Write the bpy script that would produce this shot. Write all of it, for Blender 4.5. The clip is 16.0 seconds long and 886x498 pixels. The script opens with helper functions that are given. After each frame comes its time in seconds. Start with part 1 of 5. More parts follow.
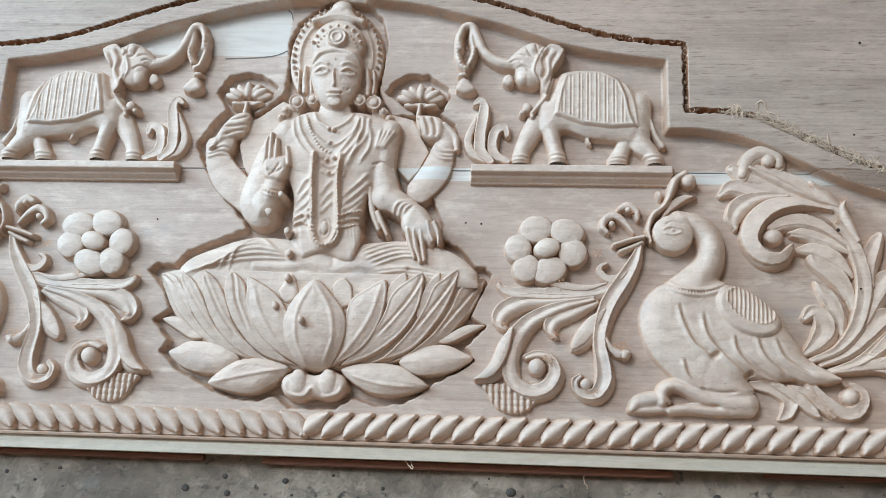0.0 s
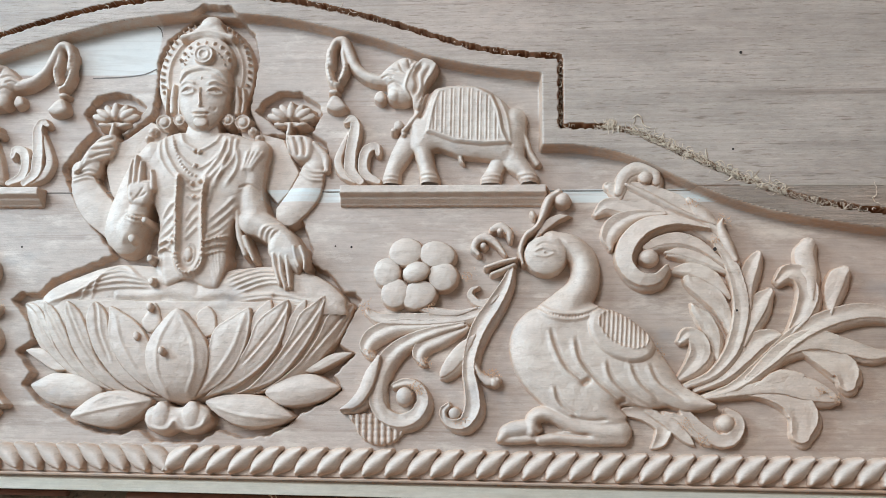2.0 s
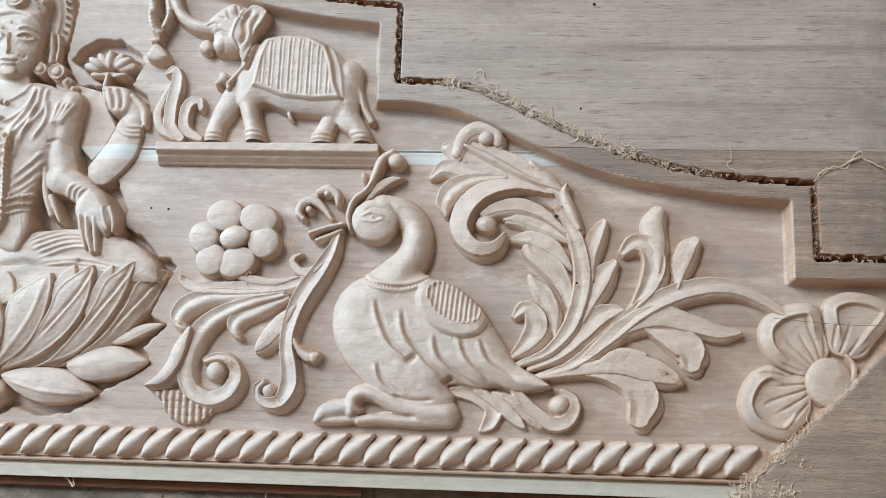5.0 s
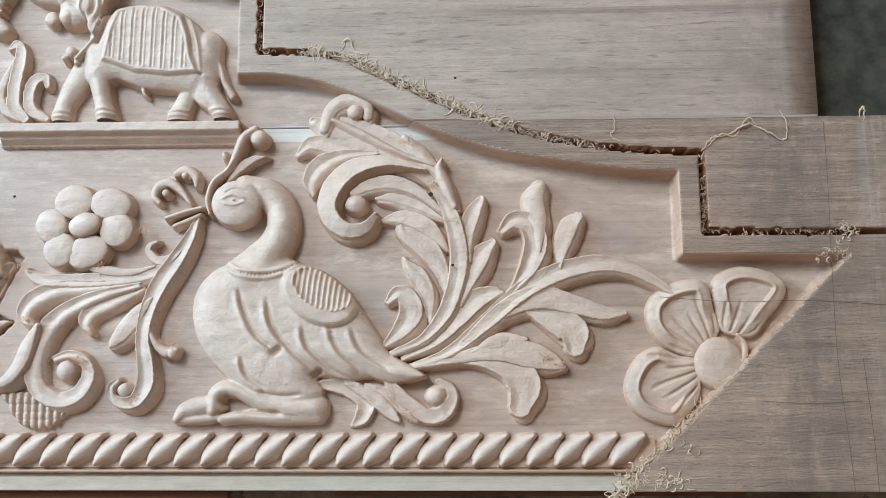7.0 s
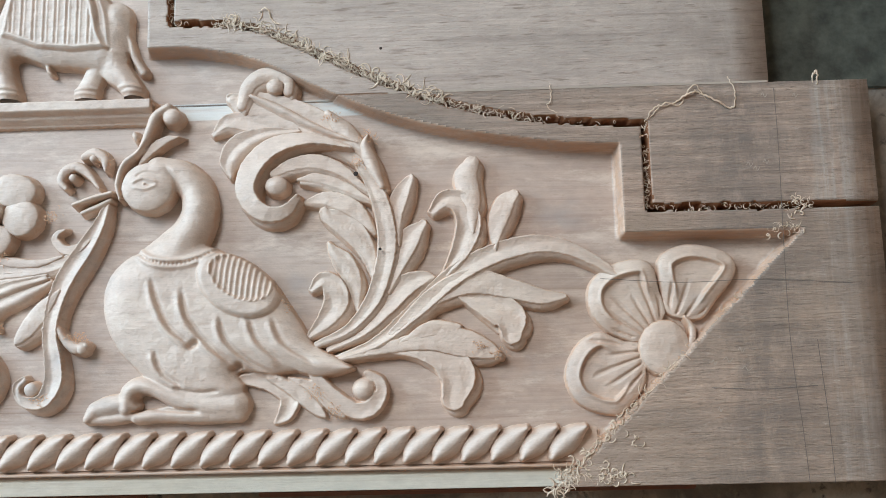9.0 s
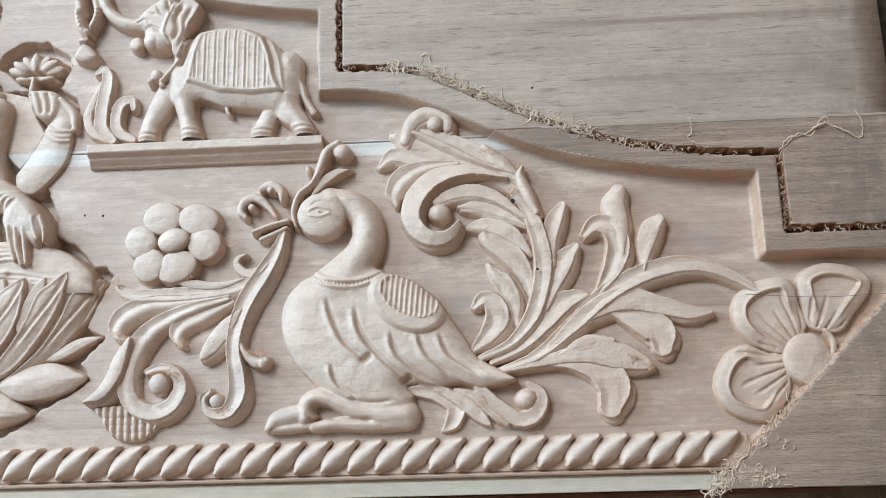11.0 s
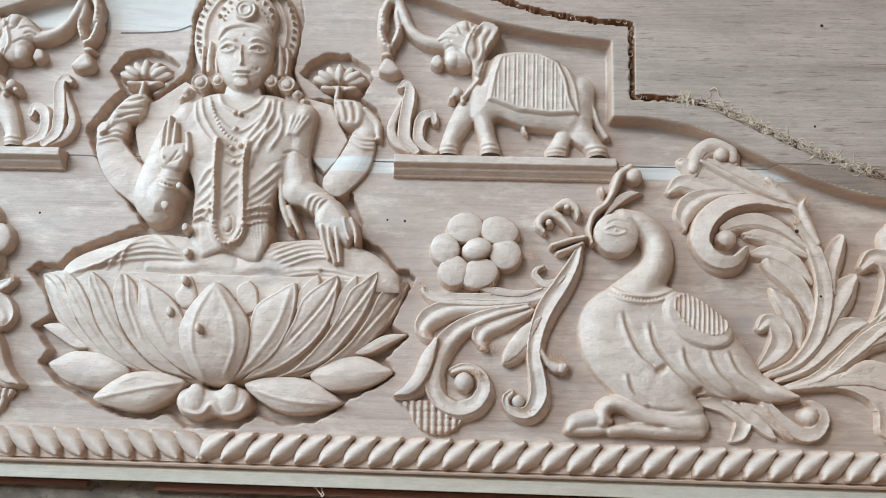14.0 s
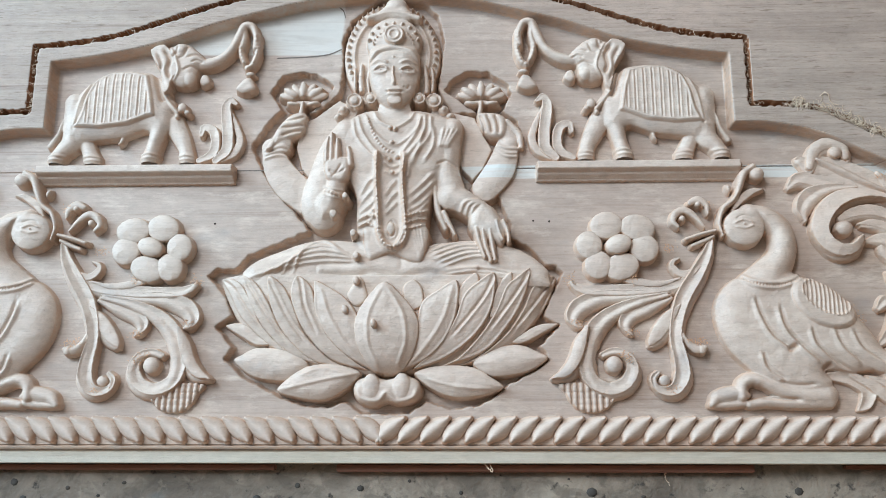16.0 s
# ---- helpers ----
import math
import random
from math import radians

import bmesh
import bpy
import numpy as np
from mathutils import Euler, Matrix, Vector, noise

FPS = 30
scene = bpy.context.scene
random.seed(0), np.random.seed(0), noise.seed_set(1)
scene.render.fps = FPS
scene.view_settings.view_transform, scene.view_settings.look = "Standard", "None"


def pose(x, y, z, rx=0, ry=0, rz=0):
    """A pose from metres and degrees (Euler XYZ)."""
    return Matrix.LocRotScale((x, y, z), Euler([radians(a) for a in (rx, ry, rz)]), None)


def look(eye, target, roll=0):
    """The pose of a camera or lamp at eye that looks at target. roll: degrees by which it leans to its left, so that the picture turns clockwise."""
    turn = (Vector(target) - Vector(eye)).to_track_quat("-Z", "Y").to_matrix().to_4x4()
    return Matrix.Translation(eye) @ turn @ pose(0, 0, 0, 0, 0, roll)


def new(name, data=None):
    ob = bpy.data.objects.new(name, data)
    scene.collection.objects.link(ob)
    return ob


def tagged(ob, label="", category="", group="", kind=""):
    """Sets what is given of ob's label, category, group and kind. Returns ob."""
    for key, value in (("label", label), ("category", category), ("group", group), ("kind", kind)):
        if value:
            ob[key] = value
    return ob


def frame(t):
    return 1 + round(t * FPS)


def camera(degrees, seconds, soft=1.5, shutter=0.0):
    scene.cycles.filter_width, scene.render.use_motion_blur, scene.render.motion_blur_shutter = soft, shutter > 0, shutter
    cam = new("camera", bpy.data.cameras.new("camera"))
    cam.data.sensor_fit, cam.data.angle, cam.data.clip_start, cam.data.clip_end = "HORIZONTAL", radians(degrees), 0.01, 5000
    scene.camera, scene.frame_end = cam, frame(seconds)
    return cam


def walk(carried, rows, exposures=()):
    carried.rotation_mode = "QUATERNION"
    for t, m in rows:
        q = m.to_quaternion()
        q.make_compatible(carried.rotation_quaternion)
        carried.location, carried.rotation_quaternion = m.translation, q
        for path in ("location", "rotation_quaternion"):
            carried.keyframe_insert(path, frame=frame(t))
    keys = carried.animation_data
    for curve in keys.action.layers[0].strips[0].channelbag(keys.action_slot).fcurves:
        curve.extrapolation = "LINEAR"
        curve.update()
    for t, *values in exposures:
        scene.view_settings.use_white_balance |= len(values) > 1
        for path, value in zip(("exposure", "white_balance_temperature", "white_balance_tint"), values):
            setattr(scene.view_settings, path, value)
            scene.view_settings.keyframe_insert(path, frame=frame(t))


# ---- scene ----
cam = camera(47.2, 16.0, soft=0.8)
PATH = [
    (0, (0.256, -0.054, 1.176), (0.085, 0.446, -0.753), -17.3),
    (0.5, (0.271, -0.042, 1.175), (0.132, 0.431, -0.763), -15.4),
    (1, (0.335, -0.031, 1.174), (0.175, 0.452, -0.761), -17.5),
    (1.5, (0.383, 0.000, 1.157), (0.195, 0.453, -0.782), -21.6),
    (2, (0.413, 0.009, 1.137), (0.228, 0.472, -0.800), -21.1),
    (2.5, (0.456, 0.009, 1.115), (0.264, 0.475, -0.821), -22.2),
    (3, (0.499, 0.014, 1.103), (0.283, 0.472, -0.832), -25.1),
    (3.5, (0.543, 0.032, 1.088), (0.306, 0.452, -0.853), -29.2),
    (4.3, (0.569, 0.030, 1.060), (0.357, 0.445, -0.884), -25.0),
    (5, (0.570, 0.015, 1.029), (0.425, 0.449, -0.917), -17.0),
    (5.8, (0.587, 0.011, 1.001), (0.496, 0.447, -0.949), -11.6),
    (6, (0.609, 0.017, 0.996), (0.513, 0.443, -0.956), -12.5),
    (6.5, (0.632, 0.027, 0.981), (0.562, 0.434, -0.976), -10.1),
    (7, (0.656, 0.039, 0.959), (0.585, 0.423, -1.002), -10.7),
    (7.5, (0.681, 0.058, 0.932), (0.629, 0.401, -1.038), -9.5),
    (8, (0.699, 0.064, 0.908), (0.650, 0.389, -1.065), -9.7),
    (8.2, (0.706, 0.071, 0.899), (0.654, 0.376, -1.077), -11.0),
    (8.9, (0.712, 0.058, 0.896), (0.657, 0.390, -1.074), -10.8),
    (9.6, (0.695, 0.021, 0.918), (0.631, 0.437, -1.035), -10.1),
    (10.3, (0.656, -0.004, 0.942), (0.578, 0.471, -0.999), -10.1),
    (10.5, (0.647, -0.006, 0.945), (0.554, 0.479, -0.993), -11.7),
    (11, (0.590, -0.014, 0.963), (0.490, 0.487, -0.971), -13.0),
    (11.5, (0.529, -0.041, 0.975), (0.460, 0.506, -0.948), -9.2),
    (12, (0.482, -0.052, 0.989), (0.413, 0.513, -0.928), -8.8),
    (12.5, (0.440, -0.042, 1.013), (0.357, 0.507, -0.908), -9.5),
    (13, (0.402, -0.035, 1.028), (0.291, 0.504, -0.895), -10.8),
    (13.5, (0.350, -0.025, 1.044), (0.262, 0.489, -0.886), -8.4),
    (14, (0.285, -0.012, 1.054), (0.201, 0.475, -0.884), -8.1),
    (14.5, (0.223, -0.009, 1.067), (0.132, 0.479, -0.871), -9.1),
    (15, (0.189, -0.005, 1.079), (0.087, 0.500, -0.854), -10.7),
    (15.5, (0.144, -0.014, 1.111), (0.063, 0.466, -0.829), -9.1),
    (16, (0.115, -0.055, 1.165), (0.041, 0.451, -0.769), -8.4),
]
walk(cam, [(t, look(eye, target, roll)) for t, eye, target, roll in PATH],
     ((0.0, 0.0), (1.5, 0.04), (3.5, 0.09), (6.0, 0.12), (8.1, 0.17), (10.3, 0.18), (12.0, 0.13), (13.0, 0.07), (14.5, 0.02), (16.0, 0.0)))

# ---------------------------------------------------------------- world and light
world = bpy.data.worlds.new("sky")
scene.world = world
world.use_nodes = True
wn = world.node_tree.nodes
sky = wn.new("ShaderNodeTexSky")
sky.sky_type, sky.sun_disc = "NISHITA", False
sky.sun_elevation, sky.sun_rotation = radians(50), radians(-40)
wn["Background"].inputs["Strength"].default_value = 0.10
world.node_tree.links.new(sky.outputs["Color"], wn["Background"].inputs["Color"])

sun_data = bpy.data.lights.new("sun", "SUN")
sun_data.energy, sun_data.angle, sun_data.color = 1.12, radians(16), (0.95, 0.98, 1.0)
sun = new("sun", sun_data)
sun.matrix_world = look((-6, 7, 11), (0, 0, 0))


def sky_panel(name, eye, target, w, h, watts, colour):
    data = bpy.data.lights.new(name, "AREA")
    data.shape, data.size, data.size_y = "RECTANGLE", w, h
    data.energy, data.color = watts, colour
    ob = new(name, data)
    ob.matrix_world = look(eye, target)
    return ob


# a lamp in an added, unseen roof opening, and daylight through the wide door
sky_panel("added_roof_lamp", (-1.35, 1.9, 2.93), (-1.35, 1.9, 0), 1.8, 2.1, 48, (0.75, 0.88, 1.0))
sky_panel("door_daylight", (-2.93, 1.6, 1.55), (0, 0.7, 0.0), 1.9, 1.9, 148, (0.59, 0.825, 1.0))


# ---------------------------------------------------------------- materials
def shader(name, rough=0.7, metal=0.0):
    m = bpy.data.materials.new(name)
    m.use_nodes = True
    t = m.node_tree
    b = t.nodes["Principled BSDF"]
    b.inputs["Roughness"].default_value = rough
    b.inputs["Metallic"].default_value = metal
    return m, t, b


def node(t, kind, **values):
    n = t.nodes.new(kind)
    for key, v in values.items():
        n.inputs[key.replace("_", " ")].default_value = v
    return n


def mapped(t, scale, loc=(0, 0, 0)):
    c = t.nodes.new("ShaderNodeTexCoord")
    m = t.nodes.new("ShaderNodeMapping")
    m.inputs["Scale"].default_value = scale
    m.inputs["Location"].default_value = loc
    t.links.new(c.outputs["Object"], m.inputs["Vector"])
    return m.outputs["Vector"]


def noise_at(t, vec, scale, detail=4, rough=0.55, distort=0.0):
    n = node(t, "ShaderNodeTexNoise", Scale=scale, Detail=detail, Roughness=rough, Distortion=distort)
    t.links.new(vec, n.inputs["Vector"])
    return n.outputs["Fac"]


def ramp(t, fac, *stops):
    r = t.nodes.new("ShaderNodeValToRGB")
    e = r.color_ramp.elements
    while len(e) < len(stops):
        e.new(0.5)
    for k, (p, c) in zip(e, stops):
        k.position, k.color = p, (*c, 1) if len(c) == 3 else (c[0], c[0], c[0], 1)
    t.links.new(fac, r.inputs["Fac"])
    return r.outputs["Color"]


def mix(t, fac, a, b, kind="MIX"):
    n = t.nodes.new("ShaderNodeMix")
    n.data_type, n.blend_type = "RGBA", kind
    for sock, v in ((n.inputs["Factor"], fac), (n.inputs[6], a), (n.inputs[7], b)):
        if isinstance(v, (int, float)):
            sock.default_value = v
        elif isinstance(v, tuple):
            sock.default_value = (*v, 1)
        else:
            t.links.new(v, sock)
    return n.outputs[2]


def bump(t, b, fac, strength, dist):
    n = node(t, "ShaderNodeBump", Strength=strength, Distance=dist)
    t.links.new(fac, n.inputs["Height"])
    prior = b.inputs["Normal"].links
    if prior:
        t.links.new(prior[0].from_socket, n.inputs["Normal"])
    t.links.new(n.outputs["Normal"], b.inputs["Normal"])


def band(t, axis, low, high, soft):
    """1 between low and high metres along an axis, with a wandering edge."""
    c = t.nodes.new("ShaderNodeTexCoord")
    s = t.nodes.new("ShaderNodeSeparateXYZ")
    t.links.new(c.outputs["Object"], s.inputs["Vector"])
    w = noise_at(t, mapped(t, (3, 9, 3)), 1.0, 2)
    a = t.nodes.new("ShaderNodeMath")
    a.operation, a.inputs[1].default_value, a.inputs[2].default_value = "MULTIPLY_ADD", soft * 2, 0
    t.links.new(w, a.inputs[0])
    add = t.nodes.new("ShaderNodeMath")
    add.operation = "ADD"
    t.links.new(s.outputs[axis], add.inputs[0])
    t.links.new(a.outputs[0], add.inputs[1])
    out = None
    for edge, lo in ((low + soft, True), (high + soft, False)):
        m = t.nodes.new("ShaderNodeMapRange")
        m.inputs["From Min"].default_value = edge - soft * 0.15
        m.inputs["From Max"].default_value = edge + soft * 0.15
        m.inputs["To Min"].default_value, m.inputs["To Max"].default_value = (0, 1) if lo else (1, 0)
        t.links.new(add.outputs[0], m.inputs["Value"])
        if out is None:
            out = m.outputs["Result"]
        else:
            k = t.nodes.new("ShaderNodeMath")
            k.operation = "MULTIPLY"
            t.links.new(out, k.inputs[0])
            t.links.new(m.outputs["Result"], k.inputs[1])
            out = k.outputs[0]
    return out


def wood(name, light, dark, vein, rough=0.55, sap=0, tool=0.35, grey=0.0):
    m, t, b = shader(name, rough)
    long_grain = noise_at(t, mapped(t, (2.4, 34, 34)), 1.0, 6, 0.66, 1.1)
    fine = noise_at(t, mapped(t, (30, 900, 900)), 1.0, 3, 0.7)
    broad = noise_at(t, mapped(t, (1.3, 5, 5), (3.1, 0.4, 0)), 1.0, 3, 0.5)
    col = ramp(t, long_grain, (0.30, dark), (0.50, light), (0.72, tuple(min(1, c * 1.06) for c in light)))
    streak = ramp(t, noise_at(t, mapped(t, (1.6, 120, 120), (7, 1, 0)), 1.0, 4, 0.6, 0.3), (0.60, (0.0,)), (0.72, (1.0,)))
    col = mix(t, mix(t, 0.6, (0.0, 0.0, 0.0), streak), col, vein)
    col = mix(t, ramp(t, broad, (0.35, (0.0,)), (0.7, (0.45,))), col, tuple(c * k for c, k in zip(light, (1.05, 0.9, 0.86))))
    col = mix(t, 0.16, col, ramp(t, fine, (0.3, (0.35,)), (0.7, (1.0,))), "MULTIPLY")
    mottle = noise_at(t, mapped(t, (60, 130, 130), (4, 2, 0)), 1.0, 5, 0.7)
    col = mix(t, 0.30, col, ramp(t, mottle, (0.25, (0.45,)), (0.60, (1.0,))), "MULTIPLY")
    if sap:
        chalk = ramp(t, noise_at(t, mapped(t, (11, 34, 34), (8, 5, 0)), 1.0, 6, 0.72), (0.52, (0.0,)), (0.66, (0.6,)))
        col = mix(t, chalk, col, (0.73, 0.66, 0.585))
        worn = ramp(t, noise_at(t, mapped(t, (45, 210, 210), (2, 9, 0)), 1.0, 5, 0.7), (0.60, (0.0,)), (0.70, (0.45,)))
        col = mix(t, worn, col, (0.30, 0.235, 0.185))
        pale = mix(t, 1.0, band(t, 0, 0.09, 0.74 if sap == 2 else 0.172, 0.01), band(t, 1, 0.337, 0.353, 0.004), "MULTIPLY")
        pale = mix(t, 1.0, pale, ramp(t, noise_at(t, mapped(t, (4, 160, 20), (1.7, 0, 0)), 1.0, 3), (0.35, (0.5,)), (0.62, (1.0,))), "MULTIPLY")
        if sap == 2:
            pale = mix(t, 1.0, pale, band(t, 2, -0.03, 0.004, 0.001), "MULTIPLY")
        col = mix(t, pale, col, (0.64, 0.69, 0.69))
        if sap == 2:
            # Upper-left patch: paler sapwood, with the sky's sheen painted into its colour
            top_sap_sheen = mix(t, 1.0, band(t, 1, 0.503, 0.9, 0.006), band(t, 0, -0.42, -0.056, 0.01), "MULTIPLY")
            col = mix(t, mix(t, 0.75, (0.0, 0.0, 0.0), top_sap_sheen), col, (0.64, 0.66, 0.64))
        blue = ramp(t, noise_at(t, mapped(t, (9, 14, 9), (2.2, 4.1, 0)), 1.0, 4, 0.6), (0.60, (0.0,)), (0.72, (0.5,)))
        col = mix(t, blue, col, (0.36, 0.35, 0.35))
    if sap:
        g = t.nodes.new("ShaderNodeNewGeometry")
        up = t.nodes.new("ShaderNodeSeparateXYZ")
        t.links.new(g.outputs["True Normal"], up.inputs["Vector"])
        # Warm bounced light painted into the colour of steep walls, broken up by noise
        bounce_slope = ramp(t, up.outputs["Z"], (0.30, (1.0,)), (0.78, (0.0,)))
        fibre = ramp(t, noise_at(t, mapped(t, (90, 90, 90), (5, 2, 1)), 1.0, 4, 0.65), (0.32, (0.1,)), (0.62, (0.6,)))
        col = mix(t, mix(t, 1.0, bounce_slope, fibre, "MULTIPLY"), col, (0.60, 0.375, 0.235))
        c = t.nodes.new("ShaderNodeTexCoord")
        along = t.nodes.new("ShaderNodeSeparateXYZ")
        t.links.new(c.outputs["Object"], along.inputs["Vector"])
        # Redder and darker with X: the warm, dimmer side of the light painted in
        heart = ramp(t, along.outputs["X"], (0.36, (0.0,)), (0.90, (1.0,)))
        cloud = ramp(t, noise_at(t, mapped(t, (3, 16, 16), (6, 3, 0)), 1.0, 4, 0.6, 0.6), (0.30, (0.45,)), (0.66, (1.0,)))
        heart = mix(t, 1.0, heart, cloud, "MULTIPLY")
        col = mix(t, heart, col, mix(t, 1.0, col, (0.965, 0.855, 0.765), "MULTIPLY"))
        if sap == 2:
            figure_lines = ramp(t, noise_at(t, mapped(t, (1.1, 22, 5), (2, 7, 0)), 1.0, 5, 0.62, 2.2), (0.45, (0.0,)), (0.50, (0.32,)), (0.55, (0.0,)))
            col = mix(t, figure_lines, col, mix(t, 1.0, col, (0.74, 0.68, 0.64), "MULTIPLY"))
    if grey:
        lines = ramp(t, noise_at(t, mapped(t, (3.2, 150, 150), (5, 8, 0)), 1.0, 7, 0.8, 0.9), (0.36, (0.4,)), (0.58, (1.0,)))
        col = mix(t, grey, col, lines, "MULTIPLY")
        dirt = ramp(t, noise_at(t, mapped(t, (5, 14, 5)), 1.0, 6, 0.65), (0.40, (0.0,)), (0.64, (grey,)))
        col = mix(t, dirt, col, (0.19, 0.16, 0.135))
        nicks = ramp(t, noise_at(t, mapped(t, (38, 420, 420), (6, 3, 0)), 1.0, 3, 0.6), (0.60, (0.0,)), (0.68, (0.6,)))
        col = mix(t, nicks, col, (0.17, 0.125, 0.09))
        brushed = ramp(t, noise_at(t, mapped(t, (120, 6, 6), (3, 2, 0)), 1.0, 4, 0.7), (0.42, (0.0,)), (0.66, (0.8,)))
        col = mix(t, mix(t, 1.0, brushed, band(t, 0, 1.015, 1.3, 0.03), "MULTIPLY"), col, (0.50, 0.455, 0.41))
        # Dirt on the waste corner, which also paints in the light's fall-off there
        grime_falloff = ramp(t, noise_at(t, mapped(t, (12, 30, 9), (9, 1, 0)), 1.0, 7, 0.75), (0.36, (0.1,)), (0.62, (0.6,)))
        waste = mix(t, 1.0, band(t, 0, 0.79, 1.3, 0.01), band(t, 1, -0.1, 0.232, 0.004), "MULTIPLY")
        col = mix(t, mix(t, 1.0, grime_falloff, waste, "MULTIPLY"), col, (0.36, 0.265, 0.195))
        c = t.nodes.new("ShaderNodeTexCoord")
        place = t.nodes.new("ShaderNodeSeparateXYZ")
        t.links.new(c.outputs["Object"], place.inputs["Vector"])
        streaks = ramp(t, noise_at(t, mapped(t, (5, 70, 5), (1.2, 6.6, 0)), 1.0, 6, 0.75), (0.34, (0.25,)), (0.62, (0.95,)))
        blotch = ramp(t, noise_at(t, mapped(t, (26, 10, 10), (3.2, 1.6, 0)), 1.0, 8, 0.8), (0.40, (0.0,)), (0.54, (1.0,)))
        scuff = ramp(t, noise_at(t, mapped(t, (110, 520, 520), (4, 7, 0)), 1.0, 4, 0.75), (0.56, (0.0,)), (0.66, (grey,)))
        col = mix(t, scuff, col, (0.20, 0.15, 0.112))
        scrape = ramp(t, noise_at(t, mapped(t, (70, 260, 260), (8, 5, 0)), 1.0, 5, 0.8), (0.62, (0.0,)), (0.72, (grey,)))
        col = mix(t, scrape, col, (0.62, 0.53, 0.45))
        bump(t, b, noise_at(t, mapped(t, (40, 380, 380), (2, 8, 0)), 1.0, 5, 0.75), grey, 0.0022)
        dirty = ramp(t, place.outputs["X"], (0.86, (0.0,)), (0.955, (grey * 1.3,)), (1.0, (grey * 0.7,)))
        dirty = mix(t, 1.0, mix(t, 1.0, dirty, streaks, "MULTIPLY"), blotch, "MULTIPLY")
        col = mix(t, dirty, col, (0.165, 0.138, 0.12))
    t.links.new(col, b.inputs["Base Color"])
    t.links.new(ramp(t, broad, (0.3, (rough - 0.08,)), (0.7, (rough + 0.12,))), b.inputs["Roughness"])
    bump(t, b, long_grain, 0.25, 0.0012)
    bump(t, b, noise_at(t, mapped(t, (420, 420, 420)), 1.0, 3, 0.6), tool, 0.0008)
    bump(t, b, noise_at(t, mapped(t, (60, 700, 700), (1, 3, 0)), 1.0, 3, 0.6), tool, 0.0007)
    return m


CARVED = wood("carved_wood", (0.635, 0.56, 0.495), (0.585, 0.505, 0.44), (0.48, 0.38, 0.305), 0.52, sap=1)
# Sunk ground: the same wood set darker, painting in the relief's light contrast
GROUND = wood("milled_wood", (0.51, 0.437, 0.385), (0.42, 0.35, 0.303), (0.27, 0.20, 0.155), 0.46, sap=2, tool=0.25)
SAWN = wood("sawn_wood", (0.545, 0.465, 0.405), (0.45, 0.375, 0.32), (0.25, 0.19, 0.15), 0.5, tool=0.4, grey=0.34)
SAWN_END = wood("dirty_sawn_wood", (0.56, 0.435, 0.345), (0.46, 0.35, 0.27), (0.24, 0.17, 0.125), 0.58, tool=0.6, grey=0.7)
STRIP = wood("pale_edge_wood", (0.58, 0.57, 0.49), (0.50, 0.46, 0.36), (0.34, 0.27, 0.20), 0.5)
SHAVING = wood("shaving_wood", (0.72, 0.60, 0.47), (0.60, 0.46, 0.33), (0.42, 0.28, 0.18), 0.7)
# Brown cut wood with the deep slot's shade darkened into its colour
SLOT_SHADE = wood("slot_shade_wood", (0.31, 0.155, 0.08), (0.145, 0.068, 0.035), (0.045, 0.025, 0.016), 0.8)
FOOT_SHADOW = wood("foot_shadow_red", (0.24, 0.11, 0.07), (0.15, 0.065, 0.042), (0.10, 0.04, 0.03), 0.7)


def plain(name, colour, rough, spots=0.2, size=6.0):
    m, t, b = shader(name, rough)
    a = noise_at(t, mapped(t, (1, 1, 1)), size, 6, 0.6)
    col = mix(t, ramp(t, a, (0.35, (0.0,)), (0.7, (1.0,))), tuple(c * (1 - spots) for c in colour), colour)
    t.links.new(col, b.inputs["Base Color"])
    bump(t, b, noise_at(t, mapped(t, (1, 1, 1)), 90, 4), 0.3, 0.003)
    return m


# Tint chosen for the warm light these walls throw back on the panel
BOUNCE_PLASTER = plain("warm_bounce_plaster", (0.80, 0.53, 0.375), 0.9)
ROOFING = plain("roof_sheet", (0.68, 0.55, 0.43), 0.8)


def concrete():
    m, t, b = shader("worn_concrete", 0.8)
    a = noise_at(t, mapped(t, (1, 1, 1)), 7, 7, 0.65, 0.4)
    col = ramp(t, a, (0.34, (0.11, 0.093, 0.075)), (0.5, (0.20, 0.172, 0.14)), (0.66, (0.34, 0.30, 0.245)))
    pits = ramp(t, noise_at(t, mapped(t, (1, 1, 1), (2, 5, 0)), 62, 4, 0.6), (0.30, (1.0,)), (0.40, (0.0,)))
    col = mix(t, pits, col, (0.045, 0.042, 0.038))
    stain = ramp(t, noise_at(t, mapped(t, (1, 1, 1), (9, 1, 0)), 11, 3, 0.5), (0.70, (0.0,)), (0.75, (0.4,)))
    col = mix(t, stain, col, (0.15, 0.22, 0.25))
    patch = ramp(t, noise_at(t, mapped(t, (1, 1.4, 1), (4, 7, 0)), 24, 5, 0.62, 0.8), (0.50, (0.0,)), (0.60, (0.5,)))
    col = mix(t, patch, col, (0.10, 0.088, 0.072))
    pale = ramp(t, noise_at(t, mapped(t, (1.2, 1, 1), (8, 2, 0)), 33, 4, 0.6, 0.5), (0.58, (0.0,)), (0.70, (0.4,)))
    col = mix(t, pale, col, (0.42, 0.37, 0.30))
    t.links.new(col, b.inputs["Base Color"])
    bump(t, b, a, 0.6, 0.01)
    bump(t, b, noise_at(t, mapped(t, (1, 1, 1)), 160, 4), 0.5, 0.004)
    return m


CONCRETE = concrete()
STONE = plain("pebble_stone", (0.085, 0.08, 0.072), 0.75, 0.6, 30)
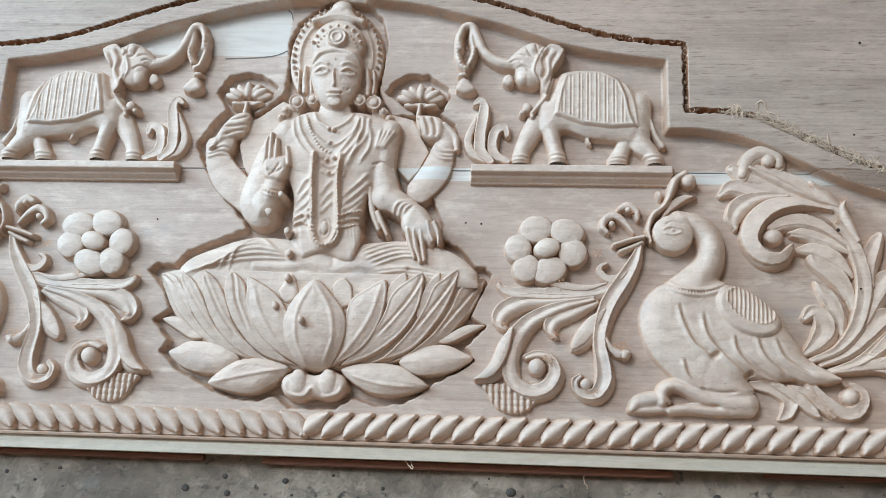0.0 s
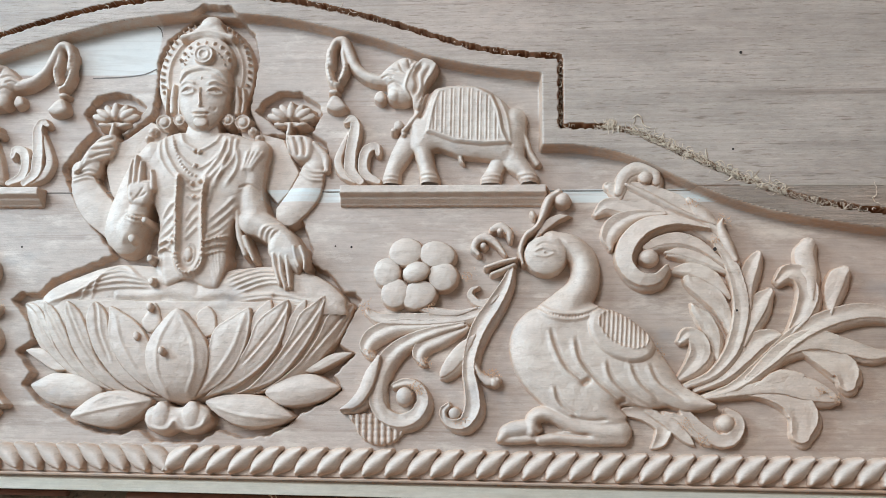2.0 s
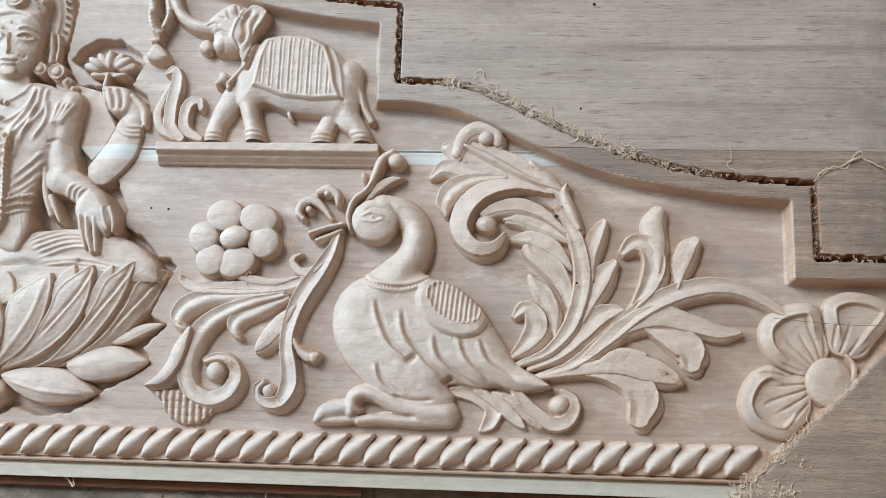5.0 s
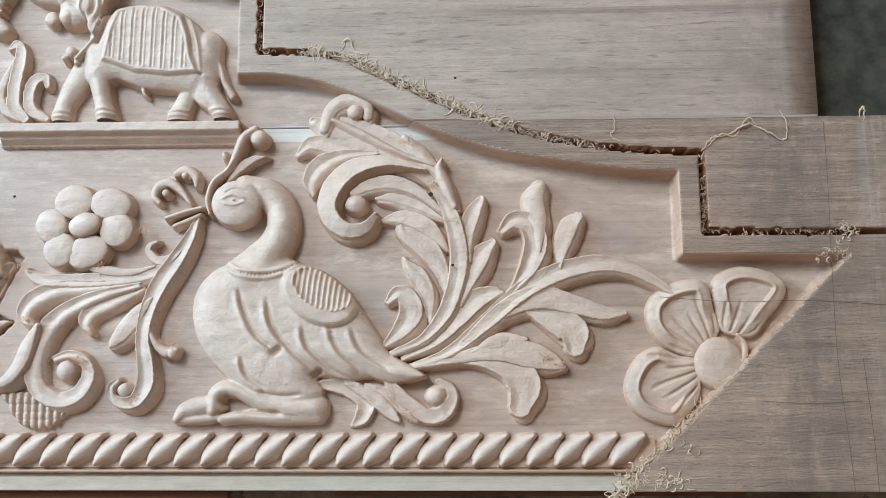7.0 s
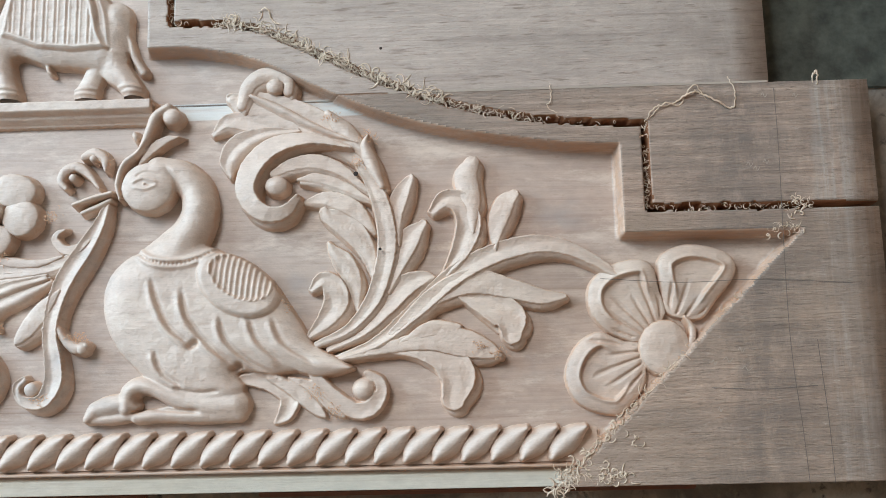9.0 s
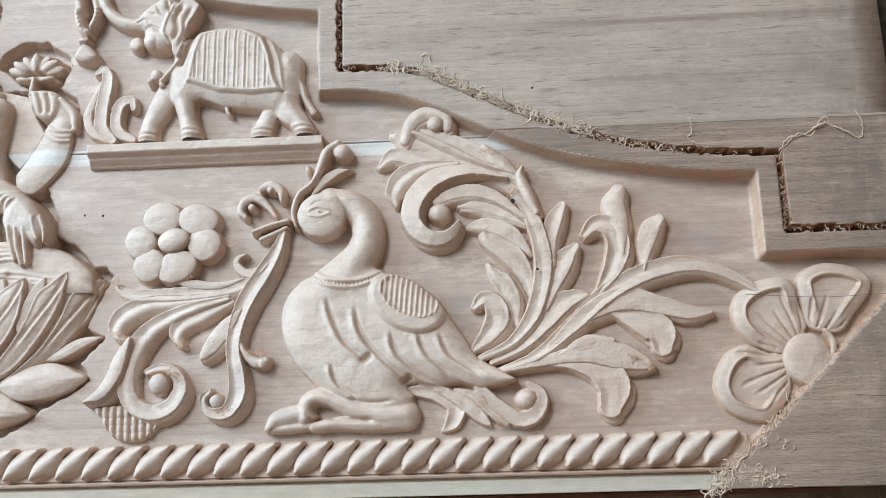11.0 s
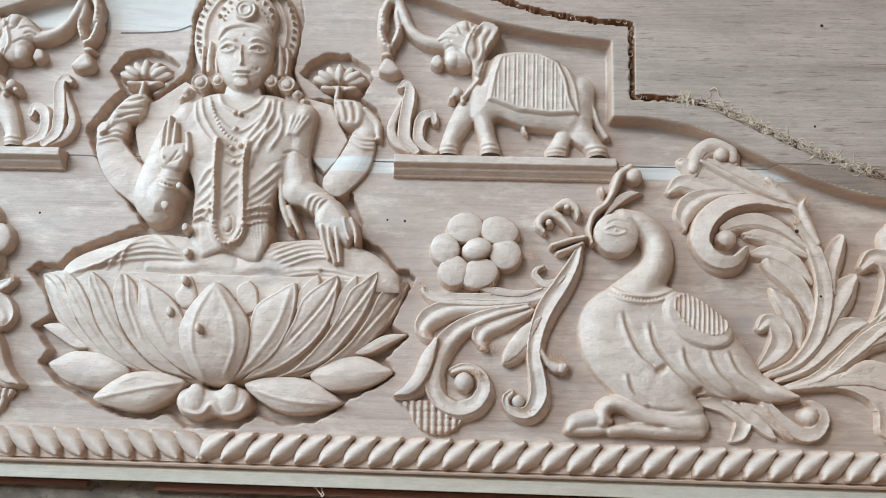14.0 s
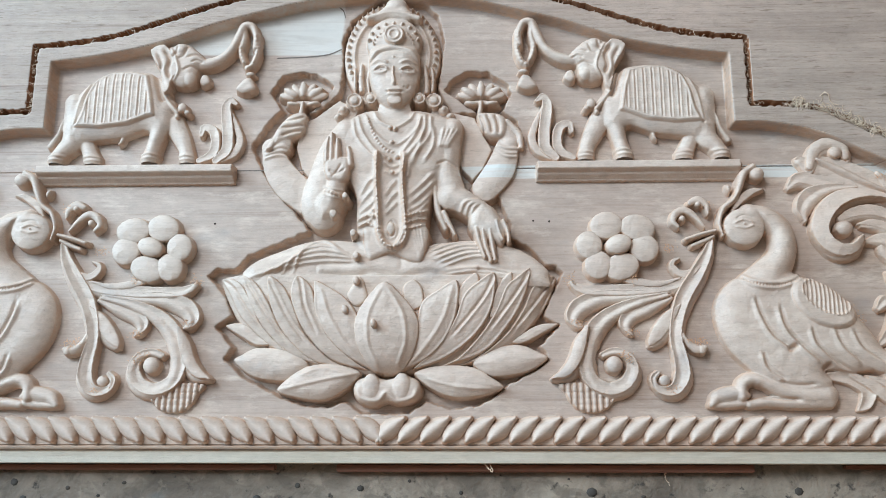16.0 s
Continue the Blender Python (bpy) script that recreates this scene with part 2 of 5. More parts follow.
DARK = plain("hole_shade", (0.03, 0.022, 0.018), 0.9)

# ---------------------------------------------------------------- helpers for shapes


def part(name, mesh, parent=None, label=""):
    ob = new(name, mesh)
    if parent is not None:
        ob.parent = parent
    if label:
        ob["label"] = label
    return ob


def empty(name, parent=None):
    ob = new(name)
    ob.empty_display_size = 0.05
    if parent is not None:
        ob.parent = parent
    return ob


def grid_mesh(name, xs, ys, Z, keep, mats, pick=None, flip=False):
    """A mesh over the grid xs, ys (mm) with heights Z (mm); keep: which cells; pick: material index per cell."""
    ny, nx = Z.shape
    X, Y = np.meshgrid(xs, ys)
    idx = np.arange(ny * nx).reshape(ny, nx)
    q = np.stack([idx[:-1, :-1], idx[:-1, 1:], idx[1:, 1:], idx[1:, :-1]], -1)[keep]
    used = np.unique(q)
    remap = np.zeros(ny * nx, np.int64)
    remap[used] = np.arange(len(used))
    q = remap[q]
    co = np.stack([X, Y, Z], -1).reshape(-1, 3)[used] / 1000.0
    if flip:
        co[:, 0] *= -1
        q = q[:, ::-1]
    me = bpy.data.meshes.new(name)
    me.vertices.add(len(co))
    me.vertices.foreach_set("co", co.ravel())
    me.loops.add(q.size)
    me.loops.foreach_set("vertex_index", q.ravel().astype(np.int32))
    me.polygons.add(len(q))
    me.polygons.foreach_set("loop_start", np.arange(0, q.size, 4, dtype=np.int32))
    me.polygons.foreach_set("use_smooth", np.ones(len(q), bool))
    if pick is not None:
        me.polygons.foreach_set("material_index", pick[keep].astype(np.int32))
    for m in mats:
        me.materials.append(m)
    me.update(calc_edges=True)
    me.validate()
    return me


def spline(pts, n=10, closed=False):
    """A smooth line through points of two or three numbers."""
    p = np.array(pts, float)
    if len(p) < 3:
        return p[0] + (p[-1] - p[0]) * np.linspace(0, 1, n * 2)[:, None]
    if closed:
        q = np.vstack([p[-1], p, p[0], p[1]])
    else:
        q = np.vstack([2 * p[0] - p[1], p, 2 * p[-1] - p[-2]])
    out = []
    u = np.linspace(0, 1, n, endpoint=False)[:, None]
    for a, b, c, d in zip(q[:-3], q[1:-2], q[2:-1], q[3:]):
        out.append(0.5 * (2 * b + (c - a) * u + (2 * a - 5 * b + 4 * c - d) * u ** 2 + (3 * b - a - 3 * c + d) * u ** 3))
    if not closed:
        out.append(p[-1:])
    return np.vstack(out)


def near(X, Y, line):
    """For each place: distance to a line, the side's sign, and how far along it lies (0 to 1)."""
    best = np.full(X.shape, 1e9)
    side = np.ones(X.shape)
    along = np.zeros(X.shape)
    n = len(line) - 1
    for i in range(n):
        ax, ay = line[i, :2]
        dx, dy = line[i + 1, :2] - line[i, :2]
        L = dx * dx + dy * dy + 1e-9
        s = np.clip(((X - ax) * dx + (Y - ay) * dy) / L, 0, 1)
        ex, ey = X - ax - s * dx, Y - ay - s * dy
        d = ex * ex + ey * ey
        m = d < best
        best = np.where(m, d, best)
        side = np.where(m, np.sign(dx * ey - dy * ex), side)
        along = np.where(m, (i + s) / n, along)
    return np.sqrt(best), side, along


def inside(X, Y, poly):
    r = np.zeros(X.shape, bool)
    for (ax, ay), (bx, by) in zip(poly[:, :2], np.roll(poly[:, :2], -1, 0)):
        c = (ay > Y) != (by > Y)
        r ^= c & (X < (bx - ax) * (Y - ay) / (by - ay + 1e-12) + ax)
    return r


class Relief:
    """A carved relief over a rectangle in mm, whose heights are cut and raised stroke by stroke."""

    def __init__(self, x0, y0, x1, y1, pitch=1.1, floor=-2.0):
        self.xs, self.ys = np.arange(x0, x1 + pitch, pitch), np.arange(y0, y1 + pitch, pitch)
        self.X, self.Y = np.meshgrid(self.xs, self.ys)
        self.floor = floor
        self.H = np.full(self.X.shape, floor, float)

    def window(self, pts, pad):
        a = np.array(pts, float)
        i0, i1 = np.searchsorted(self.xs, (a[:, 0].min() - pad, a[:, 0].max() + pad))
        j0, j1 = np.searchsorted(self.ys, (a[:, 1].min() - pad, a[:, 1].max() + pad))
        return slice(max(j0 - 1, 0), j1 + 1), slice(max(i0 - 1, 0), i1 + 1)

    def raise_to(self, w, top, sd, wall=2.2, soft=0.0):
        """Lift to top where sd (mm inside the outline) is positive, with a sloping wall."""
        x, y = self.X[w], self.Y[w]
        sd = sd + 0.12 * (np.sin(x * 0.71 + 1.7 * np.sin(y * 0.37)) + np.sin(y * 0.83 + 1.1 * np.sin(x * 0.29)))
        new_h = self.floor + (top - self.floor) * np.clip(sd / wall, 0, 1)
        h = self.H[w]
        if soft:
            k = np.clip(0.5 + 0.5 * (new_h - h) / soft, 0, 1)
            blend = h * (1 - k) + new_h * k + soft * k * (1 - k)
            self.H[w] = np.where(sd > 0, np.maximum(blend, h), h)
        else:
            self.H[w] = np.maximum(h, new_h)

    def stroke(self, pts, h, hollow=0.0, tilt=0.0, dome=0.35, wall=2.2, fade=0.0, soft=0.0):
        """A tapering frond: points of x, y, half width. hollow: scooped along the middle; tilt: one edge lower; dome: rounded."""
        line = spline(pts, 8)
        wmax = line[:, 2].max()
        w = self.window(line, wmax + 4)
        X, Y = self.X[w], self.Y[w]
        if X.size == 0:
            return
        d, side, along = near(X, Y, line)
        width = np.interp(along, np.linspace(0, 1, len(line)), np.maximum(line[:, 2], 0.6))
        u = np.clip(d / width, 0, 1.3)
        su = u * side
        top = h * (1 - dome * u ** 2) - h * hollow * (1 - u ** 2) * (u < 1) - h * tilt * (su + 1) * 0.5
        top = top * (1 - fade * along)
        self.raise_to(w, top, width - d, wall, soft)

    def leaf(self, pts, width, h, hollow=0.3, tilt=0.0, dome=0.25, power=0.8, soft=0.0, fade=0.0):
        """A leaf along points of x, y: widest at the middle, pointed at its tip."""
        line = spline(pts, 8)
        s = np.linspace(0, 1, len(line))
        wide = width * np.maximum(np.sin(np.pi * (0.10 + 0.87 * s)), 0.05) ** power
        self.stroke(list(map(tuple, np.column_stack([line[::4, :2], wide[::4]]))), h, hollow, tilt, dome, fade=fade, soft=soft)

    def dome(self, c, rx, ry, h, turn=0.0, base=0.0, power=0.5, wall=2.2, soft=0.0):
        w = self.window([c], max(rx, ry) + 3)
        X, Y = self.X[w] - c[0], self.Y[w] - c[1]
        ca, sa = math.cos(radians(turn)), math.sin(radians(turn))
        r = np.sqrt(((X * ca + Y * sa) / rx) ** 2 + ((Y * ca - X * sa) / ry) ** 2)
        top = base + (h - base) * np.maximum(1 - r ** 2, 0) ** power
        self.raise_to(w, top, (1 - r) * min(rx, ry), wall, soft)

    def area(self, pts, h, edge=0.0, bulge=12.0, wall=2.2, smooth=True, soft=0.0):
        """A closed form: rises from height edge at its outline to h at bulge mm inside."""
        line = spline(pts, 7, True) if smooth else np.array(pts, float)
        w = self.window(line, 3)
        X, Y = self.X[w], self.Y[w]
        d, _, _ = near(X, Y, np.vstack([line, line[:1]]))
        sd = np.where(inside(X, Y, line), d, -d)
        k = np.clip(sd / bulge, 0, 1)
        top = edge + (h - edge) * np.sqrt(np.clip(1 - (1 - k) ** 2, 0, 1))
        self.raise_to(w, top, sd, wall, soft)

    def line(self, pts, width, h, taper=True):
        """Add a ridge (h over 0) or cut a groove (h under 0) along points, where something is carved already."""
        path = spline(pts, 7)
        w = self.window(path, width * 3)
        X, Y = self.X[w], self.Y[w]
        if X.size == 0:
            return
        d, _, along = near(X, Y, path)
        k = np.exp(-(d / width) ** 2)
        if taper:
            k *= np.clip(np.sin(np.pi * np.clip(along, 0.0, 1.0)) * 2.2 + 0.15, 0, 1)
        self.H[w] += np.where(self.H[w] > self.floor + 0.5, h * k, 0)

    def beads(self, pts, step, r, h):
        path = spline(pts, 10)
        seg = np.r_[0, np.cumsum(np.hypot(*np.diff(path[:, :2], axis=0).T))]
        for s in np.arange(step / 2, seg[-1], step):
            c = (np.interp(s, seg, path[:, 0]), np.interp(s, seg, path[:, 1]))
            w = self.window([c], r + 2)
            rr = np.hypot(self.X[w] - c[0], self.Y[w] - c[1]) / r
            self.H[w] += np.where(self.H[w] > self.floor + 0.5, h * np.sqrt(np.clip(1 - rr ** 2, 0, 1)), 0)

    def rough(self, amount, size, seed):
        rng = np.random.default_rng(seed)
        ny, nx = self.H.shape
        step = max(2, int(size / (self.xs[1] - self.xs[0])))
        g = rng.normal(0, 1, (ny // step + 3, nx // step + 3))
        yy, xx = np.arange(ny) / step, np.arange(nx) / step
        j, i = yy.astype(int), xx.astype(int)
        fy, fx = (yy - j)[:, None], (xx - i)[None, :]
        n = (g[j][:, i] * (1 - fx) + g[j][:, i + 1] * fx) * (1 - fy) + (g[j + 1][:, i] * (1 - fx) + g[j + 1][:, i + 1] * fx) * fy
        self.H += np.where(self.H > self.floor + 0.5, n * amount, 0)

    def mesh(self, name, mats=None, flip=False, rough=0.08):
        self.rough(rough, 2.3, len(self.xs))
        self.rough(0.22, 7.0, len(self.ys))
        up = self.H > self.floor + 0.05
        keep = up[:-1, :-1] | up[1:, :-1] | up[:-1, 1:] | up[1:, 1:]
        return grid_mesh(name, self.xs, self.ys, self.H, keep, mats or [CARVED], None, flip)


def box_mesh(name, x0, x1, y0, y1, z0, z1, mat, bevel=0.0):
    bm = bmesh.new()
    bmesh.ops.create_cube(bm, size=1.0)
    for v in bm.verts:
        v.co = ((x0 + x1) / 2 + v.co.x * (x1 - x0), (y0 + y1) / 2 + v.co.y * (y1 - y0), (z0 + z1) / 2 + v.co.z * (z1 - z0))
    if bevel:
        bmesh.ops.bevel(bm, geom=bm.edges[:], offset=bevel, segments=2, affect="EDGES")
    me = bpy.data.meshes.new(name)
    bm.to_mesh(me)
    bm.free()
    me.materials.append(mat)
    return me


# ---------------------------------------------------------------- the room
FLOOR_Z = -0.0165
x0, x1, y0, y1, top = -3.0, 3.4, -2.6, 3.2, 3.0


def structure(name, mesh, label, category):
    return tagged(new(name, mesh), label, category, kind="structure")


structure("floor", box_mesh("floor", x0 - 8, x1 + 8, y0 - 8, y1 + 8, FLOOR_Z - 0.2, FLOOR_Z, CONCRETE), "worn grey concrete workshop floor with pits and stains", "floor")
# Walls added out of view; they act as warm reflectors
structure("wall_south", box_mesh("wall_south", x0, x1, y0 - 0.2, y0, FLOOR_Z, top, BOUNCE_PLASTER), "unseen added wall, tinted to bounce warm light", "wall")
structure("wall_east", box_mesh("wall_east", x1, x1 + 0.2, y0, y1, FLOOR_Z, top, BOUNCE_PLASTER), "unseen added wall, tinted to bounce warm light", "wall")
structure("wall_north", box_mesh("wall_north", x0, x1, y1, y1 + 0.2, FLOOR_Z, top, BOUNCE_PLASTER), "unseen added wall, tinted to bounce warm light", "wall")
structure("wall_west", box_mesh("wall_west", x0 - 0.2, x0, y0, 0.5, FLOOR_Z, top, BOUNCE_PLASTER), "unseen added wall beside a wide doorway, tinted to bounce warm light", "wall")
structure("wall_west_far", box_mesh("wall_west_far", x0 - 0.2, x0, 2.7, y1, FLOOR_Z, top, BOUNCE_PLASTER), "unseen added wall beside a wide doorway, tinted to bounce warm light", "wall")
structure("wall_west_over_door", box_mesh("wall_west_over_door", x0 - 0.2, x0, 0.5, 2.7, 2.7, top, BOUNCE_PLASTER), "unseen added wall over a wide doorway, tinted to bounce warm light", "wall")
# the ceiling, added out of view, leaves an opening over the far side of the panel to shape the light
cb = bmesh.new()
for a, b, c, d in ((x0, -2.3, y0, y1), (-0.4, x1, y0, y1), (-2.3, -0.4, y0, 0.8), (-2.3, -0.4, 3.0, y1)):
    g = bmesh.ops.create_cube(cb, size=1.0)
    for v in g["verts"]:
        v.co = ((a + b) / 2 + v.co.x * (b - a), (c + d) / 2 + v.co.y * (d - c), top + 0.05 + v.co.z * 0.1)
cm = bpy.data.meshes.new("ceiling")
cb.to_mesh(cm)
cb.free()
cm.materials.append(ROOFING)
structure("ceiling", cm, "unseen warm-toned roof, added with an opening to shape the light", "ceiling")

# ---------------------------------------------------------------- the panel
panel = tagged(empty("carved_panel"), "pale carved wooden headboard panel, freshly milled from glued planks", "carved panel")
RIM = 20.0
curve_in = spline([(0, 601), (100, 591), (166, 577), (230, 559), (286, 540), (340, 523), (392, 514), (440, 510)], 6)
curve_out = spline([(440.4, 423), (464, 422.5), (490, 421), (525, 414), (576, 390), (631, 363.5), (686, 342), (740, 328), (793, 320), (868, 315)], 6)
INNER = np.vstack([
    spline([(0, 578), (100, 567), (166, 551), (221, 536), (288, 512), (357, 497), (418, 489)], 6),
    spline([(418.4, 400), (464, 398.5), (521, 385), (576, 358), (631, 334), (685, 318), (739, 308), (793, 300), (845, 297)], 6),
    [(845.4, 216), (1075, 214)]])
KERF = np.vstack([curve_in, curve_out, [(868.4, 238), (1075, 236)]])


def smooth_step(v):
    v = np.clip(v, 0, 1)
    return v * v * (3 - 2 * v)


def board_height(X, Y):
    """Heights of the blank: sawn face, slot round the outline, rim, sunk ground, pocket of the figure, ledge."""
    A = np.abs(X)
    d, _, _ = near(A, Y, KERF)
    d = np.where(Y < np.interp(A, KERF[:, 0], KERF[:, 1]), d, -d)
    diag = ((A - 778) * 219 - (Y + 5) * 221) / 311.0
    diag = diag + 0.7 * np.sin(X * 0.33 + 2 * np.sin(Y * 0.21)) + 0.5 * np.sin(Y * 0.9 + X * 0.4)
    Z = np.full(X.shape, RIM)
    e, _, _ = near(A, Y, INNER)
    e = np.where(Y < np.interp(A, INNER[:, 0], INNER[:, 1]), e, -e)
    sunk = np.minimum(np.minimum(e, -diag), Y - 17)
    Z -= RIM * smooth_step((sunk + 1.0) / 4.6)
    ledge = np.minimum(-diag, 17 - Y)
    Z = np.where(ledge > 0, RIM - (14 + 8 * np.clip((Y - 13.5) / 1.0, 0, 1)) * np.clip(-diag / 2.0, 0, 1), Z)
    slot = 2.9 + 0.5 * np.sin(X * 0.21) + 0.4 * np.sin(X * 0.53 + Y * 0.4)
    cut = np.clip((slot - np.abs(d)) / 1.2, 0, 1) * (diag < 60 + 0 * X)
    cut = np.maximum(cut, np.clip((slot - np.abs(d)) / 1.2, 0, 1) * (Y < 250) * (Y > 220))
    Z = np.where(cut > 0, np.minimum(Z, RIM - 35 * cut), Z)
    return Z, d, diag


def ragged(x, y, a):
    return a * (np.sin(x * 0.41 + 1.3 * np.sin(y * 0.23)) + np.sin(y * 0.57 + x * 0.19) + 0.6 * np.sin(x * 1.3 + y * 1.1))


POCKETS = [
    [(-210, 219), (-198, 228), (-178, 226), (-162, 243), (-129, 257), (-90, 274), (13, 293), (148, 264), (175, 250), (191, 230), (204, 229), (212, 220), (204, 205), (188, 169), (207, 158), (184, 133), (195, 117), (179, 105), (146, 88), (133, 76), (114, 65), (81, 60), (52, 69), (31, 55), (-22, 55), (-42, 69), (-61, 62), (-87, 64), (-114, 73), (-134, 83), (-161, 96), (-185, 119), (-176, 133), (-198, 157), (-178, 171), (-190, 197)],
    [(-90, 274), (-110, 297), (-139, 330), (-158, 363), (-166, 383), (-146, 414), (-129, 431), (-87, 425), (-59, 451), (-55, 485), (-57, 524), (-46, 549), (-25, 567), (2, 587), (38, 584), (63, 555), (72, 522), (69, 491), (64, 455), (81, 423), (116, 422), (137, 430), (161, 411), (167, 388), (153, 349), (136, 317), (152, 278), (148, 260), (14, 251)],
    [(-146, 452), (-131, 475), (-110, 480), (-89, 477), (-65, 461), (-77, 444), (-97, 421), (-129, 429)],
    [(71, 453), (81, 468), (102, 479), (127, 477), (151, 459), (154, 448), (144, 426), (116, 419)],
]
PDEPTH = -14.0


def pocket(X, Y):
    best = np.full(X.shape, -99.0)
    for pts in POCKETS:
        p = np.array(pts, float)
        box = (X > p[:, 0].min() - 4) & (X < p[:, 0].max() + 4) & (Y > p[:, 1].min() - 4) & (Y < p[:, 1].max() + 4)
        x, y = X[box], Y[box]
        d, _, _ = near(x, y, np.vstack([p, p[:1]]))
        best[box] = np.maximum(best[box], np.where(inside(x, y, p), d, -d))
    return best


def plank(name, xs, ys, label, face):
    X, Y = np.meshgrid(xs, ys)
    Z, d, diag = board_height(X, Y)
    pk = pocket(X, Y) + ragged(X, Y, 0.45)
    Z = np.where(pk > 0, np.minimum(Z, Z + PDEPTH * np.clip(pk / 2.0, 0, 1)), Z)
    Z = Z + ragged(X * 0.7, Y * 0.7, 0.05)
    low = -16.0
    P = np.full((Z.shape[0] + 2, Z.shape[1] + 2), low)
    P[1:-1, 1:-1] = Z
    px, py = np.r_[xs[0], xs, xs[-1]], np.r_[ys[0], ys, ys[-1]]
    mid = (P[:-1, :-1] + P[1:, 1:]) / 2
    cy = np.broadcast_to(((py[:-1] + py[1:]) / 2)[:, None], mid.shape)
    pick = np.where(mid > RIM - 0.6, 1, 0)
    pick = np.where((cy < 14.5) & (mid < 12), 2, pick)
    # Cells down in the cut slot get the painted shade
    in_slot = np.zeros(P.shape)
    in_slot[1:-1, 1:-1] = (np.abs(d) < 4.5) & (Z < RIM - 2.5)
    pick = np.where((in_slot[:-1, :-1] + in_slot[1:, 1:] > 0) & (cy > 200), 3, pick)
    keep = np.ones(mid.shape, bool)
    return part(name, grid_mesh(name, px, py, P, keep, [GROUND, face, STRIP, SLOT_SHADE], pick), panel, label)


def fine(a, b, pitch, *wide):
    return np.r_[[w for w in wide if w < a], np.arange(a, b, pitch), [w for w in wide if w >= b]]


XS = fine(-1010, 1010, 1.7, -1068, -1040, 1040, 1068)
XU = fine(-905, 906, 1.45, -981, -950, 911, 950, 981)
plank("plank", XS, np.r_[0, np.arange(0.8, 349.5, 1.7), 349.6], "wide pale plank with the lower carving and a dirty sawn end", SAWN_END)
plank("plank", XU, np.r_[350.6, np.arange(351.5, 612, 1.45), 640, 700, 780], "pale plank with the arched upper carving", SAWN)

# rope moulding along the foot: slanting twists, mirrored about the middle
rope = part("rope_moulding", box_mesh("rope_core", -0.818, 0.818, 0.019, 0.050, -0.003, 0.003, CARVED, 0.002), panel, "carved rope moulding")


def twist_mesh(flip):
    r = Relief(-30, 14, 30, 54, 0.9, -1.0)
    r.stroke([(-14, 24.5, 4.5), (-10.5, 29, 8.6), (-3.5, 36, 11.8), (6, 43.5, 10.2), (15, 49.5, 4.5)], 15, dome=0.72, wall=1.6)
    return r.mesh("rope_twist", flip=flip)


twists = {1: twist_mesh(False), -1: twist_mesh(True)}
STEP = 25.1
for side in (1, -1):
    for i in range(32):
        tw = part("rope_twist", twists[side], rope)
        tw.location = (side * (12 + i * STEP) / 1000, 0, 0)

# ---------------------------------------------------------------- carved reliefs, on both sides of the middle


def frond(parent, side, name, pts, h, label="", lean=None, **shape):
    """One swept frond as a part: points of x, y, half width in mm; lean: where its long slope falls to."""
    a = np.array(pts, float)
    m = a[:, 2].max() + 5
    r = Relief(a[:, 0].min() - m, a[:, 1].min() - m, a[:, 0].max() + m, a[:, 1].max() + m, 0.85)
    r.stroke([(x, y, w * 1.1) for x, y, w in pts], h, **shape)
    if lean:
        wide = a[:, 2].max()
        r.stroke([(x + lean[0] * w / wide, y + lean[1] * w / wide, w * 1.15) for x, y, w in pts], h * 0.72, dome=0.85, soft=3)
    return part(name, r.mesh(name, flip=side < 0), parent, label)


def knob(parent, side, name, c, rx, ry, h, turn=0.0, label="", base=4.0, power=0.42):
    m = max(rx, ry) + 4
    r = Relief(c[0] - m, c[1] - m, c[0] + m, c[1] + m)
    r.dome(c, rx, ry, h, turn, base, power)
    return part(name, r.mesh(name, flip=side < 0), parent, label)


def flower(side):
    f = empty("flower_relief", panel)
    f["label"] = "carved round-petalled flower"
    for c, rx, ry, turn in (
        (((263, 274)), 17, 14.5, 10), (((299, 271)), 18, 14, -10), (((306, 246)), 14.5, 15, 20),
        (((279, 224)), 18, 14, 20), (((252, 226)), 14, 15, -20), (((242, 250)), 13.5, 15, 5)):
        knob(f, side, "petal", c, rx * 1.3, ry * 1.28, 17, turn, base=9, power=0.3)
    knob(f, side, "flower_heart", ((276, 250)), 18.5, 13.5, 22.5, 18, base=12, power=0.4)


